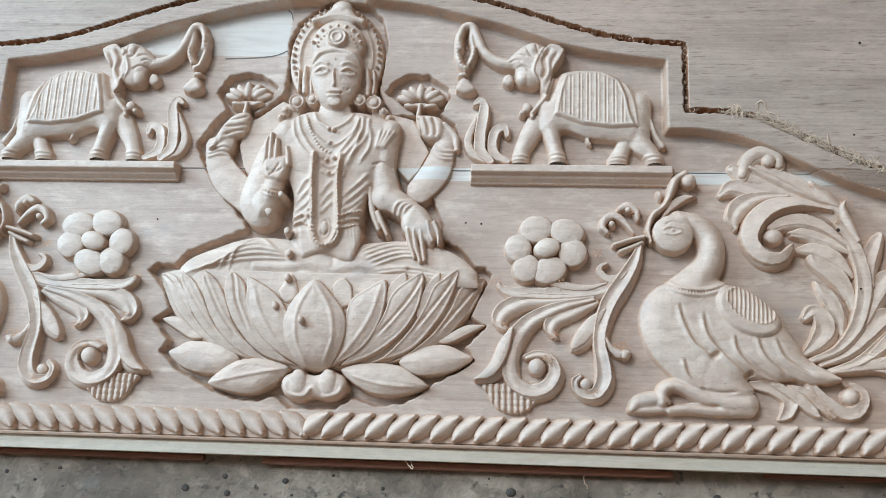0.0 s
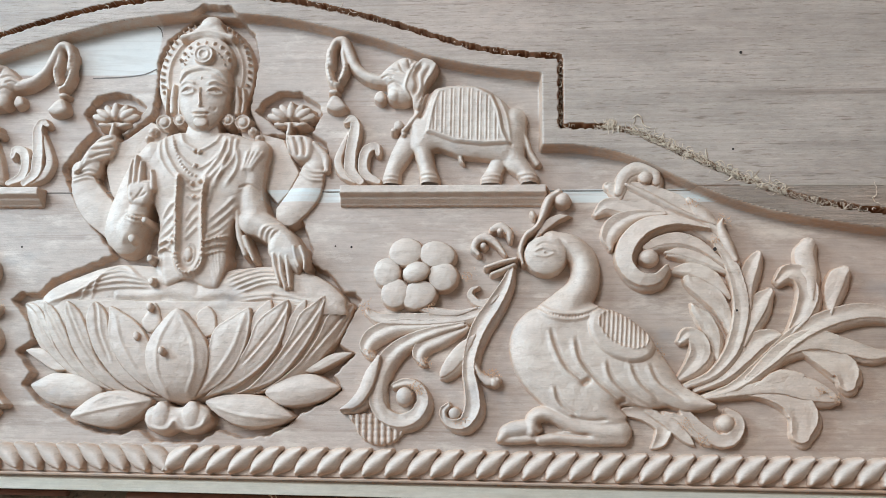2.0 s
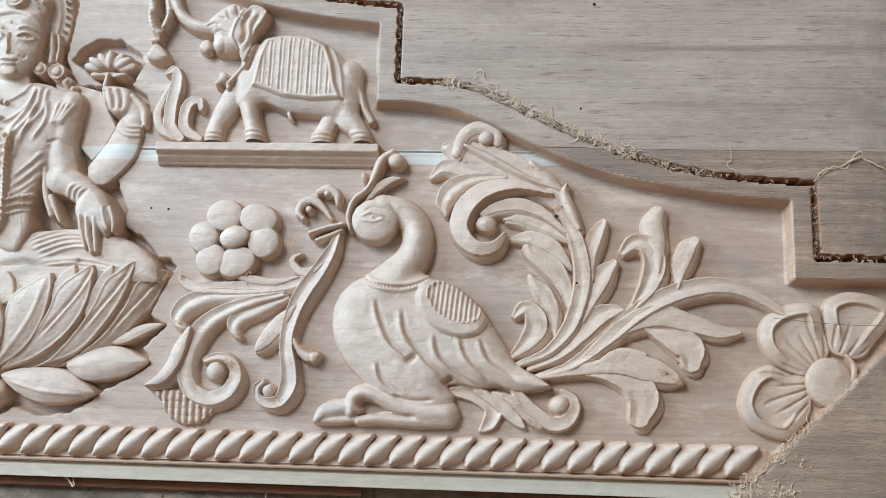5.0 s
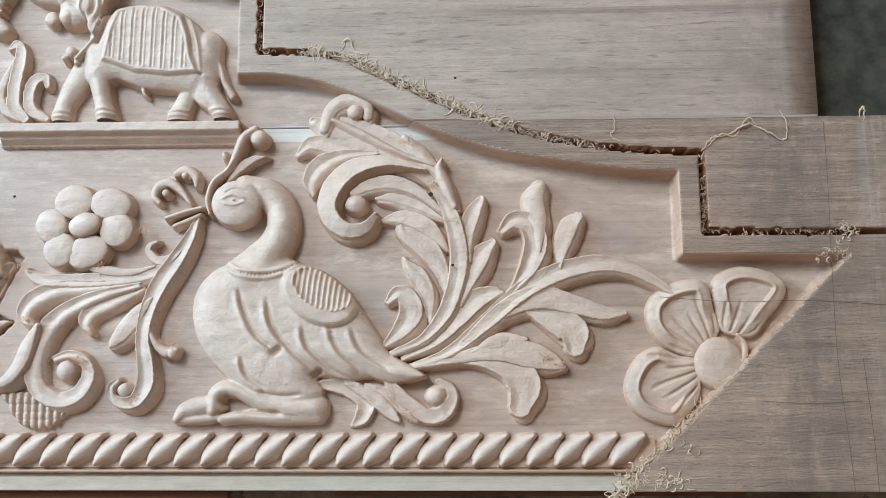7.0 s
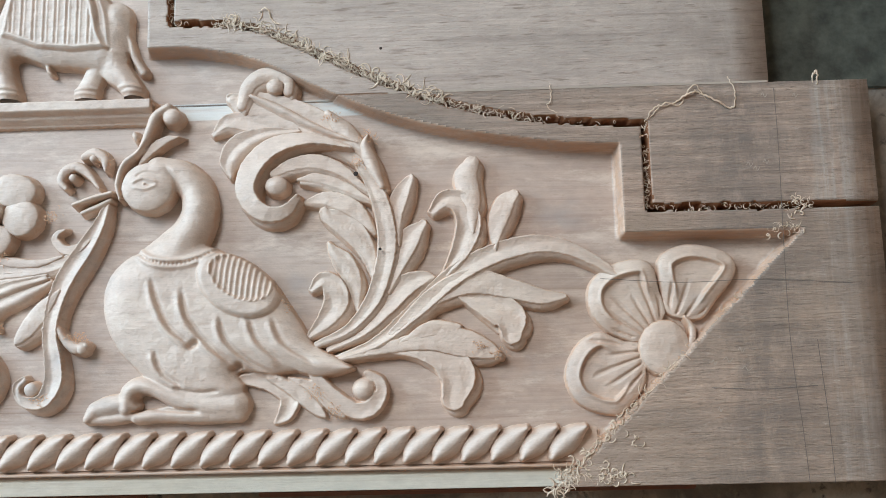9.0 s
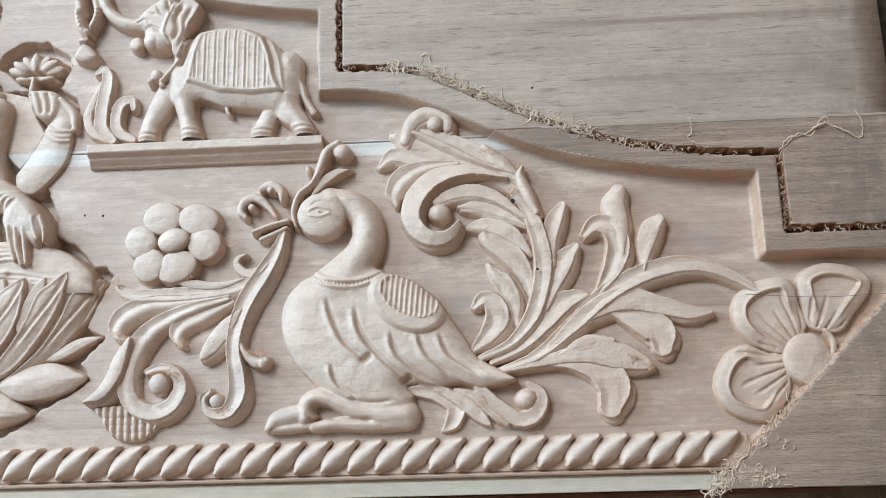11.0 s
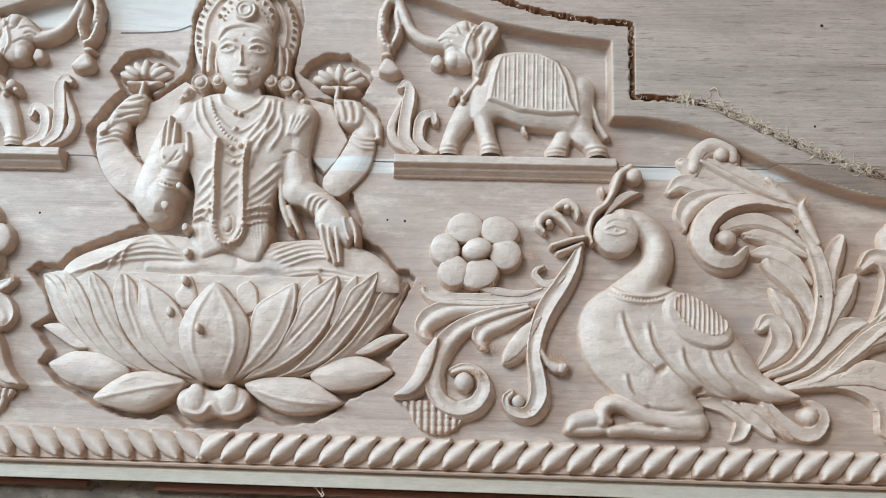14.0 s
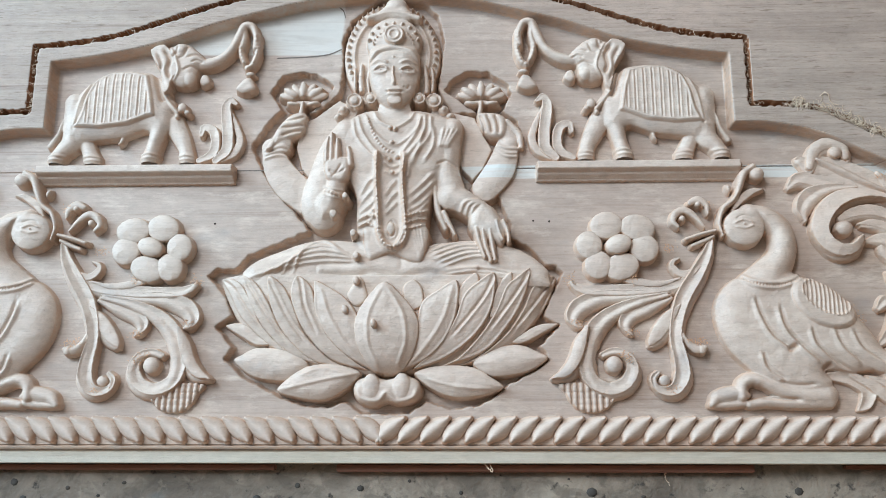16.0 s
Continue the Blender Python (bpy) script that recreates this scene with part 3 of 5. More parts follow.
def scroll(side):
    s = empty("scroll_relief", panel)
    s["label"] = "carved acanthus scroll hanging from the beak"
    frond(s, side, "stem", [(384, 257, 4), (377, 237, 7), (364, 214, 9), (349, 190, 9.5), (340, 165, 8.5), (337, 141, 8), (341, 117, 9), (342, 98, 9.5), (334, 83, 8), (322, 80, 6.5), (312, 85, 5), (309, 95, 4.5), (315, 102, 3.5)], 17, lean=(4, -5.5), hollow=0.4, tilt=-0.1, dome=0.05)
    knob(s, side, "curl_eye", ((322, 92)), 8.5, 8.5, 14)
    frond(s, side, "upper_leaf", [(357, 212, 4), (336, 202, 7), (298, 198, 8), (261, 197, 7.5), (235, 198, 7), (222, 204, 5), (220, 208, 3)], 15, lean=(4, -5.5), hollow=0.3, dome=0.2)
    frond(s, side, "small_leaf", [(345, 210, 3), (323, 204, 5), (298, 206, 6), (282, 209, 4), (278, 211, 2)], 15, hollow=0.2, dome=0.3)
    frond(s, side, "hooked_leaf", [(330, 196, 3.5), (292, 192, 6), (255, 190, 8), (230, 181, 9), (220, 169, 8), (222, 160, 6.5), (229, 156, 4)], 16, lean=(4, -5.5), hollow=0.3, tilt=0.25, dome=0.15)
    frond(s, side, "long_leaf", [(330, 192, 3.5), (293, 183, 6), (262, 169, 8), (243, 150, 9.5), (234, 128, 10), (234, 107, 9.5), (242, 91, 9), (259, 83, 8.5), (275, 87, 8.5), (285, 99, 8.5), (286, 112, 7.5), (278, 123, 6), (265, 126, 5), (253, 122, 4)], 17, lean=(4, -5.5), hollow=0.28, tilt=0.2, dome=0.15)
    knob(s, side, "curl_eye", ((266, 110)), 11.5, 12, 17)
    frond(s, side, "pale_leaf", [(236, 153, 4), (228, 134, 8), (221, 115, 8), (210, 101, 7), (195, 94, 2.5)], 17, lean=(4, -5.5), hollow=0.1, dome=0.25, tilt=-0.2)
    frond(s, side, "inner_hook", [(333, 190, 4), (306, 179, 7), (286, 170, 7.5), (279, 160, 7), (282, 152, 5.5), (287, 147, 3)], 15, lean=(4, -5.5), hollow=0.3, tilt=0.25, dome=0.15)
    frond(s, side, "broad_leaf", [(344, 179, 3), (331, 165, 8), (319, 149, 9), (309, 136, 6), (306, 131, 2)], 15, lean=(4, -5.5), hollow=0.15, dome=0.3)
    frond(s, side, "bud_stalk", [(342, 149, 4), (350, 135, 5), (360, 128, 7), (369, 129, 5)], 14, dome=0.4)
    knob(s, side, "bud", ((366, 127)), 7, 8, 15)
    frond(s, side, "small_curl", [(368, 224, 4), (357, 216, 6), (346, 216, 5.5), (338, 224, 5), (339, 231, 4), (346, 234, 3)], 15, hollow=0.25, dome=0.2)
    # the hatched basket under the long leaf
    r = Relief(203, 50, 282, 96, 0.9)
    r.area([(205, 91), (209, 77), (219, 62), (234, 55), (253, 57), (265, 67), (272, 83), (264, 91)], 9, 5, 8)
    for i in range(9):
        x = 210 + i * 7.2
        r.line([(x, 91), (x + 1, 50)], 1.3, -4.0, False)
    for i in range(5):
        y = 86 - i * 7.0
        r.line([(202, y), (289, y)], 0.9, -0.7, False)
    part("basket", r.mesh("basket", flip=side < 0), s, "hatched basket relief")
    # twig held in the beak
    frond(s, side, "twig", [(389, 266, 4), (373, 262, 4.5), (355, 256, 4)], 18, dome=0.6)
    frond(s, side, "twig", [(387, 260, 4), (377, 255, 4.5), (362, 249, 4)], 14, dome=0.6)
    frond(s, side, "bud_ring", [(377, 271, 3), (366, 285, 5), (355, 292, 6), (345, 288, 6), (341, 279, 5), (346, 272, 4)], 15, dome=0.3)
    knob(s, side, "bud", ((352, 282)), 6, 6, 15)
    frond(s, side, "bud_leaf", [(382, 287, 3), (380, 298, 6), (371, 304, 7), (362, 301, 5)], 15, dome=0.35)
    knob(s, side, "bud", ((371, 299)), 6, 5.5, 17)


def swan(side):
    """The kneeling bird, one carved form."""
    r = Relief(355, 38, 662, 352, 1.0)
    # under-tail feathers and curl
    r.leaf([(508, 97), (532, 94), (549, 82), (546, 67), (537, 59)], 10.5, 10, hollow=0.5, dome=0.1, power=0.5)
    r.leaf([(531, 97), (553, 87), (573, 70), (583, 61)], 8, 12.5, hollow=0.4)
    r.leaf([(549, 97), (571, 88), (588, 70), (601, 60)], 7, 14.5, hollow=0.4)
    r.stroke([(571, 99, 6), (588, 81, 8), (606, 68, 9), (621, 70, 9), (630, 82, 7.5), (628, 93, 6.5), (618, 99, 5)], 14, hollow=0.3, dome=0.15)
    r.dome((615, 86), 12, 12, 16)
    # body with the flaring foot of the neck
    r.area([(423, 217), (402, 208), (386, 190), (381, 168), (385, 145), (396, 124), (411, 108), (425, 95), (446, 81), (481, 73), (506, 77), (512, 91), (506, 102),
            (535, 99), (559, 101), (586, 99), (606, 104), (592, 113), (574, 126), (559, 149), (545, 170), (530, 189), (510, 204), (485, 214), (461, 225), (440, 228)], 20, 3, 30, soft=2)
    # wing tip over the tail
    r.leaf([(511, 149), (547, 123), (578, 109), (606, 104)], 15, 19, hollow=0.0, dome=0.5, soft=3)
    # neck and head
    r.stroke([(435, 198, 27), (449, 214, 23), (461, 230, 19.5), (467, 248, 18), (464, 267, 17.5), (452, 281, 16), (430, 287, 15)], 21, dome=0.7, soft=4)
    r.dome((422, 270), 25.5, 24.5, 23, base=11, power=0.35, soft=2)
    # legs
    r.stroke([(373, 65, 6), (381, 73, 10), (397, 77, 11), (412, 78, 9)], 15, dome=0.5, soft=2)
    r.stroke([(372, 64, 5), (391, 65, 6.5), (411, 67, 6)], 12, dome=0.5, soft=1)
    r.stroke([(407, 73, 8), (409, 87, 10), (418, 93, 10), (430, 91, 9), (446, 84, 10), (473, 76, 14), (501, 75, 16)], 17, dome=0.6, soft=2)
    r.stroke([(416, 65, 6.5), (438, 68, 8), (470, 67, 9), (505, 68, 9)], 14, dome=0.5, soft=1)
    r.line([(418, 80), (426, 79)], 3.4, -11, False)
    r.line([(428, 73), (450, 71), (473, 70)], 1.8, -4)
    # crest
    r.stroke([(397, 260, 3.5), (394, 275, 4.5), (400, 293, 5), (414, 305, 5.5), (421, 322, 6.5), (427, 337, 7), (438, 345, 6)], 18, dome=0.5)
    r.dome((442, 336), 11, 10, 19, base=7)
    r.leaf([(410, 290), (422, 305), (436, 315), (453, 318)], 6.5, 16, hollow=0.25)
    r.dome((408, 319), 5, 8.5, 14, 15)
    r.dome((424, 349), 4, 7, 15, 20)
    r.line([(400, 282), (411, 297), (422, 314)], 1.4, -3.0)
    # two collars, the upper one beaded
    collar = [(416, 213), (429, 205), (449, 202), (469, 206), (484, 215)]
    r.line(collar, 2.2, 2.8, False)
    r.line([(x - 1, y - 6) for x, y in collar], 2.2, 2.4, False)
    r.line([(x - 0.5, y - 3) for x, y in collar], 1.1, -1.8, False)
    r.beads([(x - 0.5, y - 3) for x, y in collar], 3.6, 1.7, 1.8)
    # saddle: raised oval ring with a hatched middle
    c = (506, 180)
    X, Y = r.X - c[0], r.Y - c[1]
    ca, sa = math.cos(radians(-30)), math.sin(radians(-30))
    e = np.sqrt(((X * ca + Y * sa) / 40) ** 2 + ((Y * ca - X * sa) / 27.5) ** 2)
    r.H += 5.0 * np.clip((1 - e) * 7, 0, 1) ** 0.6 * (r.H > 0)
    c2 = (508, 186)
    X, Y = r.X - c2[0], r.Y - c2[1]
    e2 = np.sqrt(((X * ca + Y * sa) / 30) ** 2 + ((Y * ca - X * sa) / 19) ** 2)
    hatch = np.abs(((r.X - 0.08 * r.Y + 500) % 5.0) - 2.5) / 2.5
    r.H += np.where(e2 < 1, -3.4 * np.clip((1 - e2) * 8, 0, 1) + 2.4 * hatch, 0)
    # overlapping feathers: each steps down behind its edge
    for path, d in (
        ([(425, 184), (431, 163), (443, 140), (462, 125)], 2.6), ([(452, 174), (458, 149), (477, 125), (502, 104)], 2.8),
        ([(486, 149), (492, 129), (512, 110), (535, 97)], 2.4), ([(512, 147), (521, 126), (542, 107)], 2.2),
        ([(532, 147), (543, 125), (570, 107)], 2.0), ([(429, 121), (436, 102), (455, 89)], 2.2)):
        r.line(path, 3.2, d)
        r.line([(x + 3.4, y + 2.2) for x, y in path], 2.2, -d * 1.15)
    for c in ((464, 126), (502, 105)):
        r.line([c, (c[0] + 5, c[1] + 3)], 3.0, -6, False)
    r.line([(449, 90), (469, 86), (491, 87)], 1.8, -2.2)
    # eye
    r.line([(409, 273), (420, 277), (433, 273)], 1.3, 1.8)
    r.line([(410, 269), (422, 267), (433, 271)], 1.2, 1.4)
    r.line([(412, 279), (421, 283), (434, 280)], 1.2, -1.4)
    r.dome((421, 272), 3.4, 2.6, 26, base=22)
    # hollow behind the eye
    r.line([(438, 288), (449, 271), (449, 251), (439, 236)], 2.0, -2.4)
    part("swan_relief", r.mesh("swan_relief", flip=side < 0), panel, "carved kneeling swan with a hatched saddle")


def plume(side):
    p = empty("plume_relief", panel)
    p["label"] = "carved acanthus tail sweeping up and outwards"
    f = lambda name, pts, h, **k: frond(p, side, name, pts, h, lean=(4.5, -6.5), **k)
    f("crest_leaf", [(628, 273, 4), (602, 305, 12), (569, 326, 17), (535, 338, 18), (511, 346, 14), (494, 354, 6)], 13, hollow=0.25, dome=0.2, tilt=0.25)
    f("crest_leaf", [(581, 313, 4), (544, 325, 9), (514, 330, 10), (492, 332, 8), (478, 320, 3)], 12, hollow=0.35, dome=0.15)
    f("crest_leaf", [(611, 307, 3), (575, 322, 5), (538, 342, 6), (514, 354, 4)], 14.5, hollow=0.0, dome=0.6)
    f("top_curl", [(505, 345, 6), (511, 363, 8), (523, 373, 8.5), (537, 374, 8), (547, 368, 7), (548, 357, 6)], 16, hollow=0.1, dome=0.35)
    knob(p, side, "curl_eye", ((536, 362)), 10.5, 9.5, 18)
    f("crest_tip", [(617, 298, 7), (599, 319, 10), (584, 336, 5)], 13, hollow=0.0, dome=0.5)
    f("crescent", [(557, 322, 3), (523, 320, 6), (501, 310, 9), (492, 295, 8), (494, 282, 4)], 15, hollow=0.2, dome=0.2, tilt=0.35)
    f("curled_leaf", [(605, 302, 3), (569, 311, 7), (538, 306, 10), (518, 290, 11), (510, 270, 10.5), (515, 253, 9.5), (529, 243, 8.5), (546, 244, 7), (557, 256, 5)], 17, hollow=0.15, dome=0.15, tilt=-0.35)
    knob(p, side, "curl_eye", ((538, 269)), 13, 11, 18)
    f("inner_leaf", [(619, 263, 4), (595, 283, 7), (572, 291, 8), (550, 288, 7), (535, 280, 5)], 16, hollow=0.2, dome=0.25)
    f("inner_leaf", [(622, 254, 3), (598, 268, 6), (574, 276, 6), (557, 275, 3)], 13, hollow=0.2, dome=0.3)
    f("inner_leaf", [(624, 227, 4), (607, 247, 9), (583, 257, 8), (562, 254, 3)], 12, hollow=0.3, dome=0.3)
    f("side_leaf", [(626, 179, 3), (618, 209, 9), (601, 232, 12), (583, 242, 8), (579, 250, 4)], 12, hollow=0.45, dome=0.2)
    f("side_leaf", [(609, 156, 3), (607, 179, 8), (598, 198, 10), (588, 210, 6), (584, 217, 3)], 12, hollow=0.4, dome=0.2)
    f("side_leaf", [(567, 134, 4), (581, 147, 9), (591, 163, 12), (588, 177, 11), (578, 183, 8), (569, 175, 4)], 14, hollow=0.4, dome=0.15)
    f("rib", [(573, 126, 3.5), (602, 139, 5.5), (623, 163, 8), (633, 190, 9), (637, 217, 9.5), (633, 245, 9), (624, 269, 8), (612, 287, 5)], 17, hollow=0.3, dome=0.15)
    f("bud_leaf", [(633, 266, 5), (623, 288, 8), (618, 304, 6), (621, 314, 2)], 16, hollow=0.0, dome=0.5)
    f("outer_leaf", [(646, 214, 3), (644, 239, 8), (649, 258, 9), (658, 274, 5), (659, 278, 2)], 15, hollow=0.35, dome=0.15, tilt=0.2)
    f("outer_leaf", [(637, 172, 4), (645, 197, 10), (656, 218, 11), (669, 232, 5)], 15, hollow=0.35, dome=0.15, tilt=0.2)
    f("middle_leaf", [(583, 121, 3), (613, 137, 7), (634, 159, 11), (652, 176, 11), (670, 183, 7), (679, 184, 2)], 16, hollow=0.35, dome=0.1, tilt=0.15)
    f("main_branch", [(587, 113, 3), (625, 126, 6), (660, 153, 8.5), (696, 184, 10), (731, 202, 10), (765, 210, 9.5), (793, 207, 8), (818, 195, 6.5), (836, 183, 5)], 17, hollow=0.35, dome=0.1, tilt=0.15)
    f("curled_lobe", [(689, 187, 5), (703, 208, 10), (710, 231, 12), (703, 249, 11), (689, 253, 9), (678, 243, 5)], 15, hollow=0.45, dome=0.1)
    f("upper_lobe", [(713, 223, 4), (712, 250, 10), (708, 272, 11.5), (714, 286, 8)], 15, hollow=0.1, dome=0.4, tilt=0.2)
    f("upper_lobe", [(732, 207, 3), (735, 229, 9), (742, 247, 10), (751, 256, 6)], 15, hollow=0.2, dome=0.25, tilt=0.2)
    f("lower_branch", [(639, 134, 4), (675, 164, 9), (710, 178, 12), (744, 171, 10), (772, 163, 8), (792, 163, 4)], 15, hollow=0.25, dome=0.2)
    f("drooping_lobe", [(698, 167, 4), (723, 158, 12), (743, 146, 15), (745, 131, 10)], 14, hollow=0.4, dome=0.1)
    f("low_branch", [(593, 112, 3), (630, 120, 6), (671, 127, 10), (702, 124, 13), (724, 117, 9), (734, 113, 4)], 15, hollow=0.2, dome=0.25)
    f("low_leaf", [(648, 126, 3), (674, 137, 8), (697, 138, 5), (701, 137, 2)], 15, hollow=0.2, dome=0.3)
    f("drooping_lobe", [(636, 118, 3), (662, 118, 8), (685, 112, 14), (697, 96, 16), (693, 76, 11)], 14.5, hollow=0.35, dome=0.1)


def shell(side):
    s = empty("corner_flower_relief", panel)
    s["label"] = "carved half flower cut off by the slanting corner"
    heart = (877, 116)
    for pts in (
        [(874, 190), (883, 202), (902, 208), (924, 205), (939, 198), (945, 188), (942, 175), (927, 157), (910, 139), (882, 144), (876, 167)],
        [(873, 186), (864, 195), (847, 195), (828, 188), (815, 176), (811, 163), (813, 148), (823, 134), (838, 125), (859, 121), (881, 144), (877, 167)],
        [(823, 132), (806, 126), (794, 111), (789, 92), (795, 74), (807, 64), (826, 58), (841, 61), (860, 85), (859, 119), (842, 124)]):
        a = np.array(pts, float)
        r = Relief(a[:, 0].min() - 4, a[:, 1].min() - 4, a[:, 0].max() + 4, a[:, 1].max() + 4, 1.0)
        r.area(pts, 11.5, 3, 13, wall=1.5)
        line = spline(pts, 7, True)
        d, _, _ = near(r.X, r.Y, np.vstack([line, line[:1]]))
        ins = inside(r.X, r.Y, line)
        ang = np.arctan2(r.Y - heart[1], r.X - heart[0])
        rad = np.hypot(r.X - heart[0], r.Y - heart[1])
        outer = np.clip((rad - 42) / 14, 0, 1)
        # rounded rim, then a step down into the dished petal
        r.H -= np.where(ins, 3.4 * np.clip((d - 13.5) / 2.0, 0, 1) * outer + 2.5 * (1 - outer) * np.clip(d / 4, 0, 1), 0)
        r.H += np.where(ins, 1.7 * np.exp(-((d - 12.5) / 1.5) ** 2) * outer, 0)
        rays = np.clip(np.cos(ang * 27), 0, 1) ** 2
        length = 62 + 9 * np.sin(ang * 11.0)
        r.H -= np.where(ins & (d > 5), 2.3 * rays * np.clip((length - rad) / 12, 0, 1), 0)
        part("petal", r.mesh("petal", flip=side < 0), s)
    knob(s, side, "flower_heart", heart, 24, 26, 14, -10, base=5, power=0.35)
    frond(s, side, "heart_rim", [(896, 142, 3), (902, 132, 4.5), (900, 120, 4.5), (892, 110, 3)], 11, dome=0.4)


def elephant(side):
    """The elephant lifting a garland, one carved form, with its ledge and leaves as neighbours."""
    c0, c1 = ((160, 357)), ((417, 545))
    r = Relief(c0[0] - 4, c0[1], c1[0] + 4, c1[1] + 6, 1.0)
    # far legs
    r.stroke([(262, 410, 15), (251, 390, 13), (244, 374, 11), (242, 361, 12)], 14, dome=0.5)
    r.stroke([(374, 395, 13), (365, 376, 11), (359, 361, 13)], 13, dome=0.5)
    # body
    r.area([(263, 432), (271, 459), (287, 474), (313, 480), (347, 477), (370, 463), (385, 445), (395, 418), (399, 395), (381, 381), (356, 384), (323, 388), (297, 397), (284, 391), (264, 398)], 21, 6, 24, soft=2)
    # near legs
    r.stroke([(274, 428, 17), (277, 407, 14), (283, 380, 11), (288, 361, 12.5)], 19, dome=0.55, soft=2)
    r.stroke([(386, 436, 16), (381, 407, 21), (386, 386, 16), (397, 373, 12), (404, 362, 12)], 18, dome=0.55, soft=2)
    for x, y in ((242, 365), (288, 366), (359, 365), (404, 365)):
        r.line([(x - 15, y), (x, y + 1), (x + 15, y)], 1.8, 2.2, False)
        r.line([(x - 15, y - 5), (x, y - 4), (x + 15, y - 5)], 1.6, 1.8, False)
    # tail
    r.stroke([(387, 430, 4), (399, 413, 4), (404, 396, 5), (413, 381, 6)], 12, dome=0.5)
    # head, ear, trunk and tusk
    r.area([(219, 486), (230, 500), (246, 513), (263, 514), (277, 503), (274, 479), (265, 458), (249, 453), (235, 463), (231, 479)], 21, 7, 14, soft=2)
    r.dome(((256, 504)), 12, 10, 23, base=12)
    r.dome(((244, 466)), 11, 12, 22, base=10)
    r.stroke([(234, 486, 10), (214, 489, 9), (196, 502, 8), (186, 522, 8), (179, 537, 8), (169, 536, 7), (164, 523, 6), (164, 507, 6)], 18, dome=0.5, soft=1)
    r.stroke([(181, 535, 7), (179, 520, 6), (182, 503, 6), (177, 487, 5)], 16, dome=0.5, soft=1)
    r.stroke([(162, 525, 6), (161, 503, 6), (166, 486, 6), (173, 480, 6)], 16, dome=0.5)
    r.beads([(163, 524), (161, 502), (169, 481), (179, 488), (183, 509)], 5, 2.2, 1.3)
    r.dome(((169, 472)), 9, 5, 15, base=6)
    r.area([(160, 450), (162, 462), (169, 469), (179, 465), (188, 451), (175, 444)], 17, 6, 8)
    r.area([(217, 461), (220, 472), (230, 474), (234, 462), (227, 455)], 14, 6, 6)
    ear = [(269, 505), (279, 512), (295, 504), (291, 490), (283, 477), (279, 459), (274, 442), (266, 448), (263, 462), (257, 473), (261, 490)]
    r.line([(293, 487), (287, 473), (281, 453), (276, 438)], 3.0, -6.5, False)
    r.area(ear, 22, 19, 5)
    edge = spline(ear, 6, True)
    r.line([tuple(q) for q in np.vstack([edge, edge[:1]])[::3]], 1.8, 2.4, False)
    r.line([(277, 503), (269, 490), (271, 476), (267, 463)], 2.4, -5.0)
    r.line([(286, 499), (279, 485), (279, 471), (273, 455)], 2.2, -3.2)
    r.line([(227, 486), (235, 489), (242, 486)], 1.3, -2.0)
    # brow, cap ridges and cheek folds
    for pts in ([(222, 491), (235, 496), (249, 493)], [(233, 477), (243, 480), (253, 475)], [(248, 507), (252, 496), (259, 492)], [(259, 510), (262, 498), (266, 493)], [(239, 456), (244, 451), (252, 452)]):
        r.line(pts, 1.6, -2.2)
    r.dome(((238, 485)), 3, 2.2, 23, base=19)
    for i in range(6):
        a, b = ((199, 524), (209, 526))
        r.line([(a[0] + i * 2.2, a[1] - i * 5), (b[0] + i * 1.2, b[1] - i * 5)], 1.4, -1.6)
    # garland bell at the chest
    r.stroke([(273, 442, 4), (264, 430, 5), (256, 420, 5)], 19, dome=0.5)
    r.dome(((250, 427)), 8, 8, 20, base=10)
    r.dome(((244, 421)), 6, 5, 18, base=9)
    r.dome(((256, 416)), 5, 5, 18, base=9)
    # saddle cloth
    cloth = [(294, 471), (315, 477), (341, 476), (362, 464), (370, 444), (375, 420), (383, 401), (350, 399), (317, 403), (291, 413), (282, 415), (287, 446)]
    line = np.array(cloth, float)
    d, _, _ = near(r.X, r.Y, np.vstack([line, line[:1]]))
    ins = inside(r.X, r.Y, line)
    r.H += np.where(ins, 2.6 * np.clip(d / 1.6, 0, 1), 0)
    r.H += np.where(ins, 1.4 * np.exp(-((d - 4) / 1.4) ** 2), 0)
    col = np.abs(((r.X - line[0, 0] - 4) % 10.4) - 5.2)
    row = np.abs(((r.Y - line[0, 1]) % 9.0) - 4.5)
    r.H -= np.where(ins & (d > 6), 0.9 * np.exp(-(col / 1.0) ** 2) - 0.8 * np.exp(-((col - 1.9) / 0.8) ** 2) + 0.35 * np.exp(-(row / 0.8) ** 2), 0)
    r.line([(362, 464), (371, 440), (374, 417), (383, 401)], 2.0, -2.2, False)
    r.line([(369, 459), (378, 433), (382, 403)], 1.8, 1.8, False)
    r.stroke([(322, 398, 4), (324, 386, 4), (327, 382, 3)], 12, dome=0.3)
    part("elephant_relief", r.mesh("elephant_relief", flip=side < 0), panel, "carved caparisoned elephant lifting a garland")
    # leaf in front of the elephant
    leaf = empty("leaf_relief", panel)
    leaf["label"] = "carved double-curled leaf on the ledge"
    frond(leaf, side, "tall_leaf", [(206, 360, 6), (194, 373, 8), (193, 393, 8), (196, 417, 8), (197, 430, 7), (192, 438, 6), (185, 434, 4)], 16, hollow=0.3, dome=0.15)
    frond(leaf, side, "outer_leaf", [(200, 361, 5), (184, 370, 6), (178, 386, 6), (183, 404, 5), (189, 421, 3)], 13, hollow=0.2, dome=0.3)
    frond(leaf, side, "inner_curl", [(227, 360, 5), (211, 369, 7), (208, 384, 7), (212, 399, 7), (223, 403, 6), (226, 393, 4)], 15, hollow=0.3, dome=0.15)
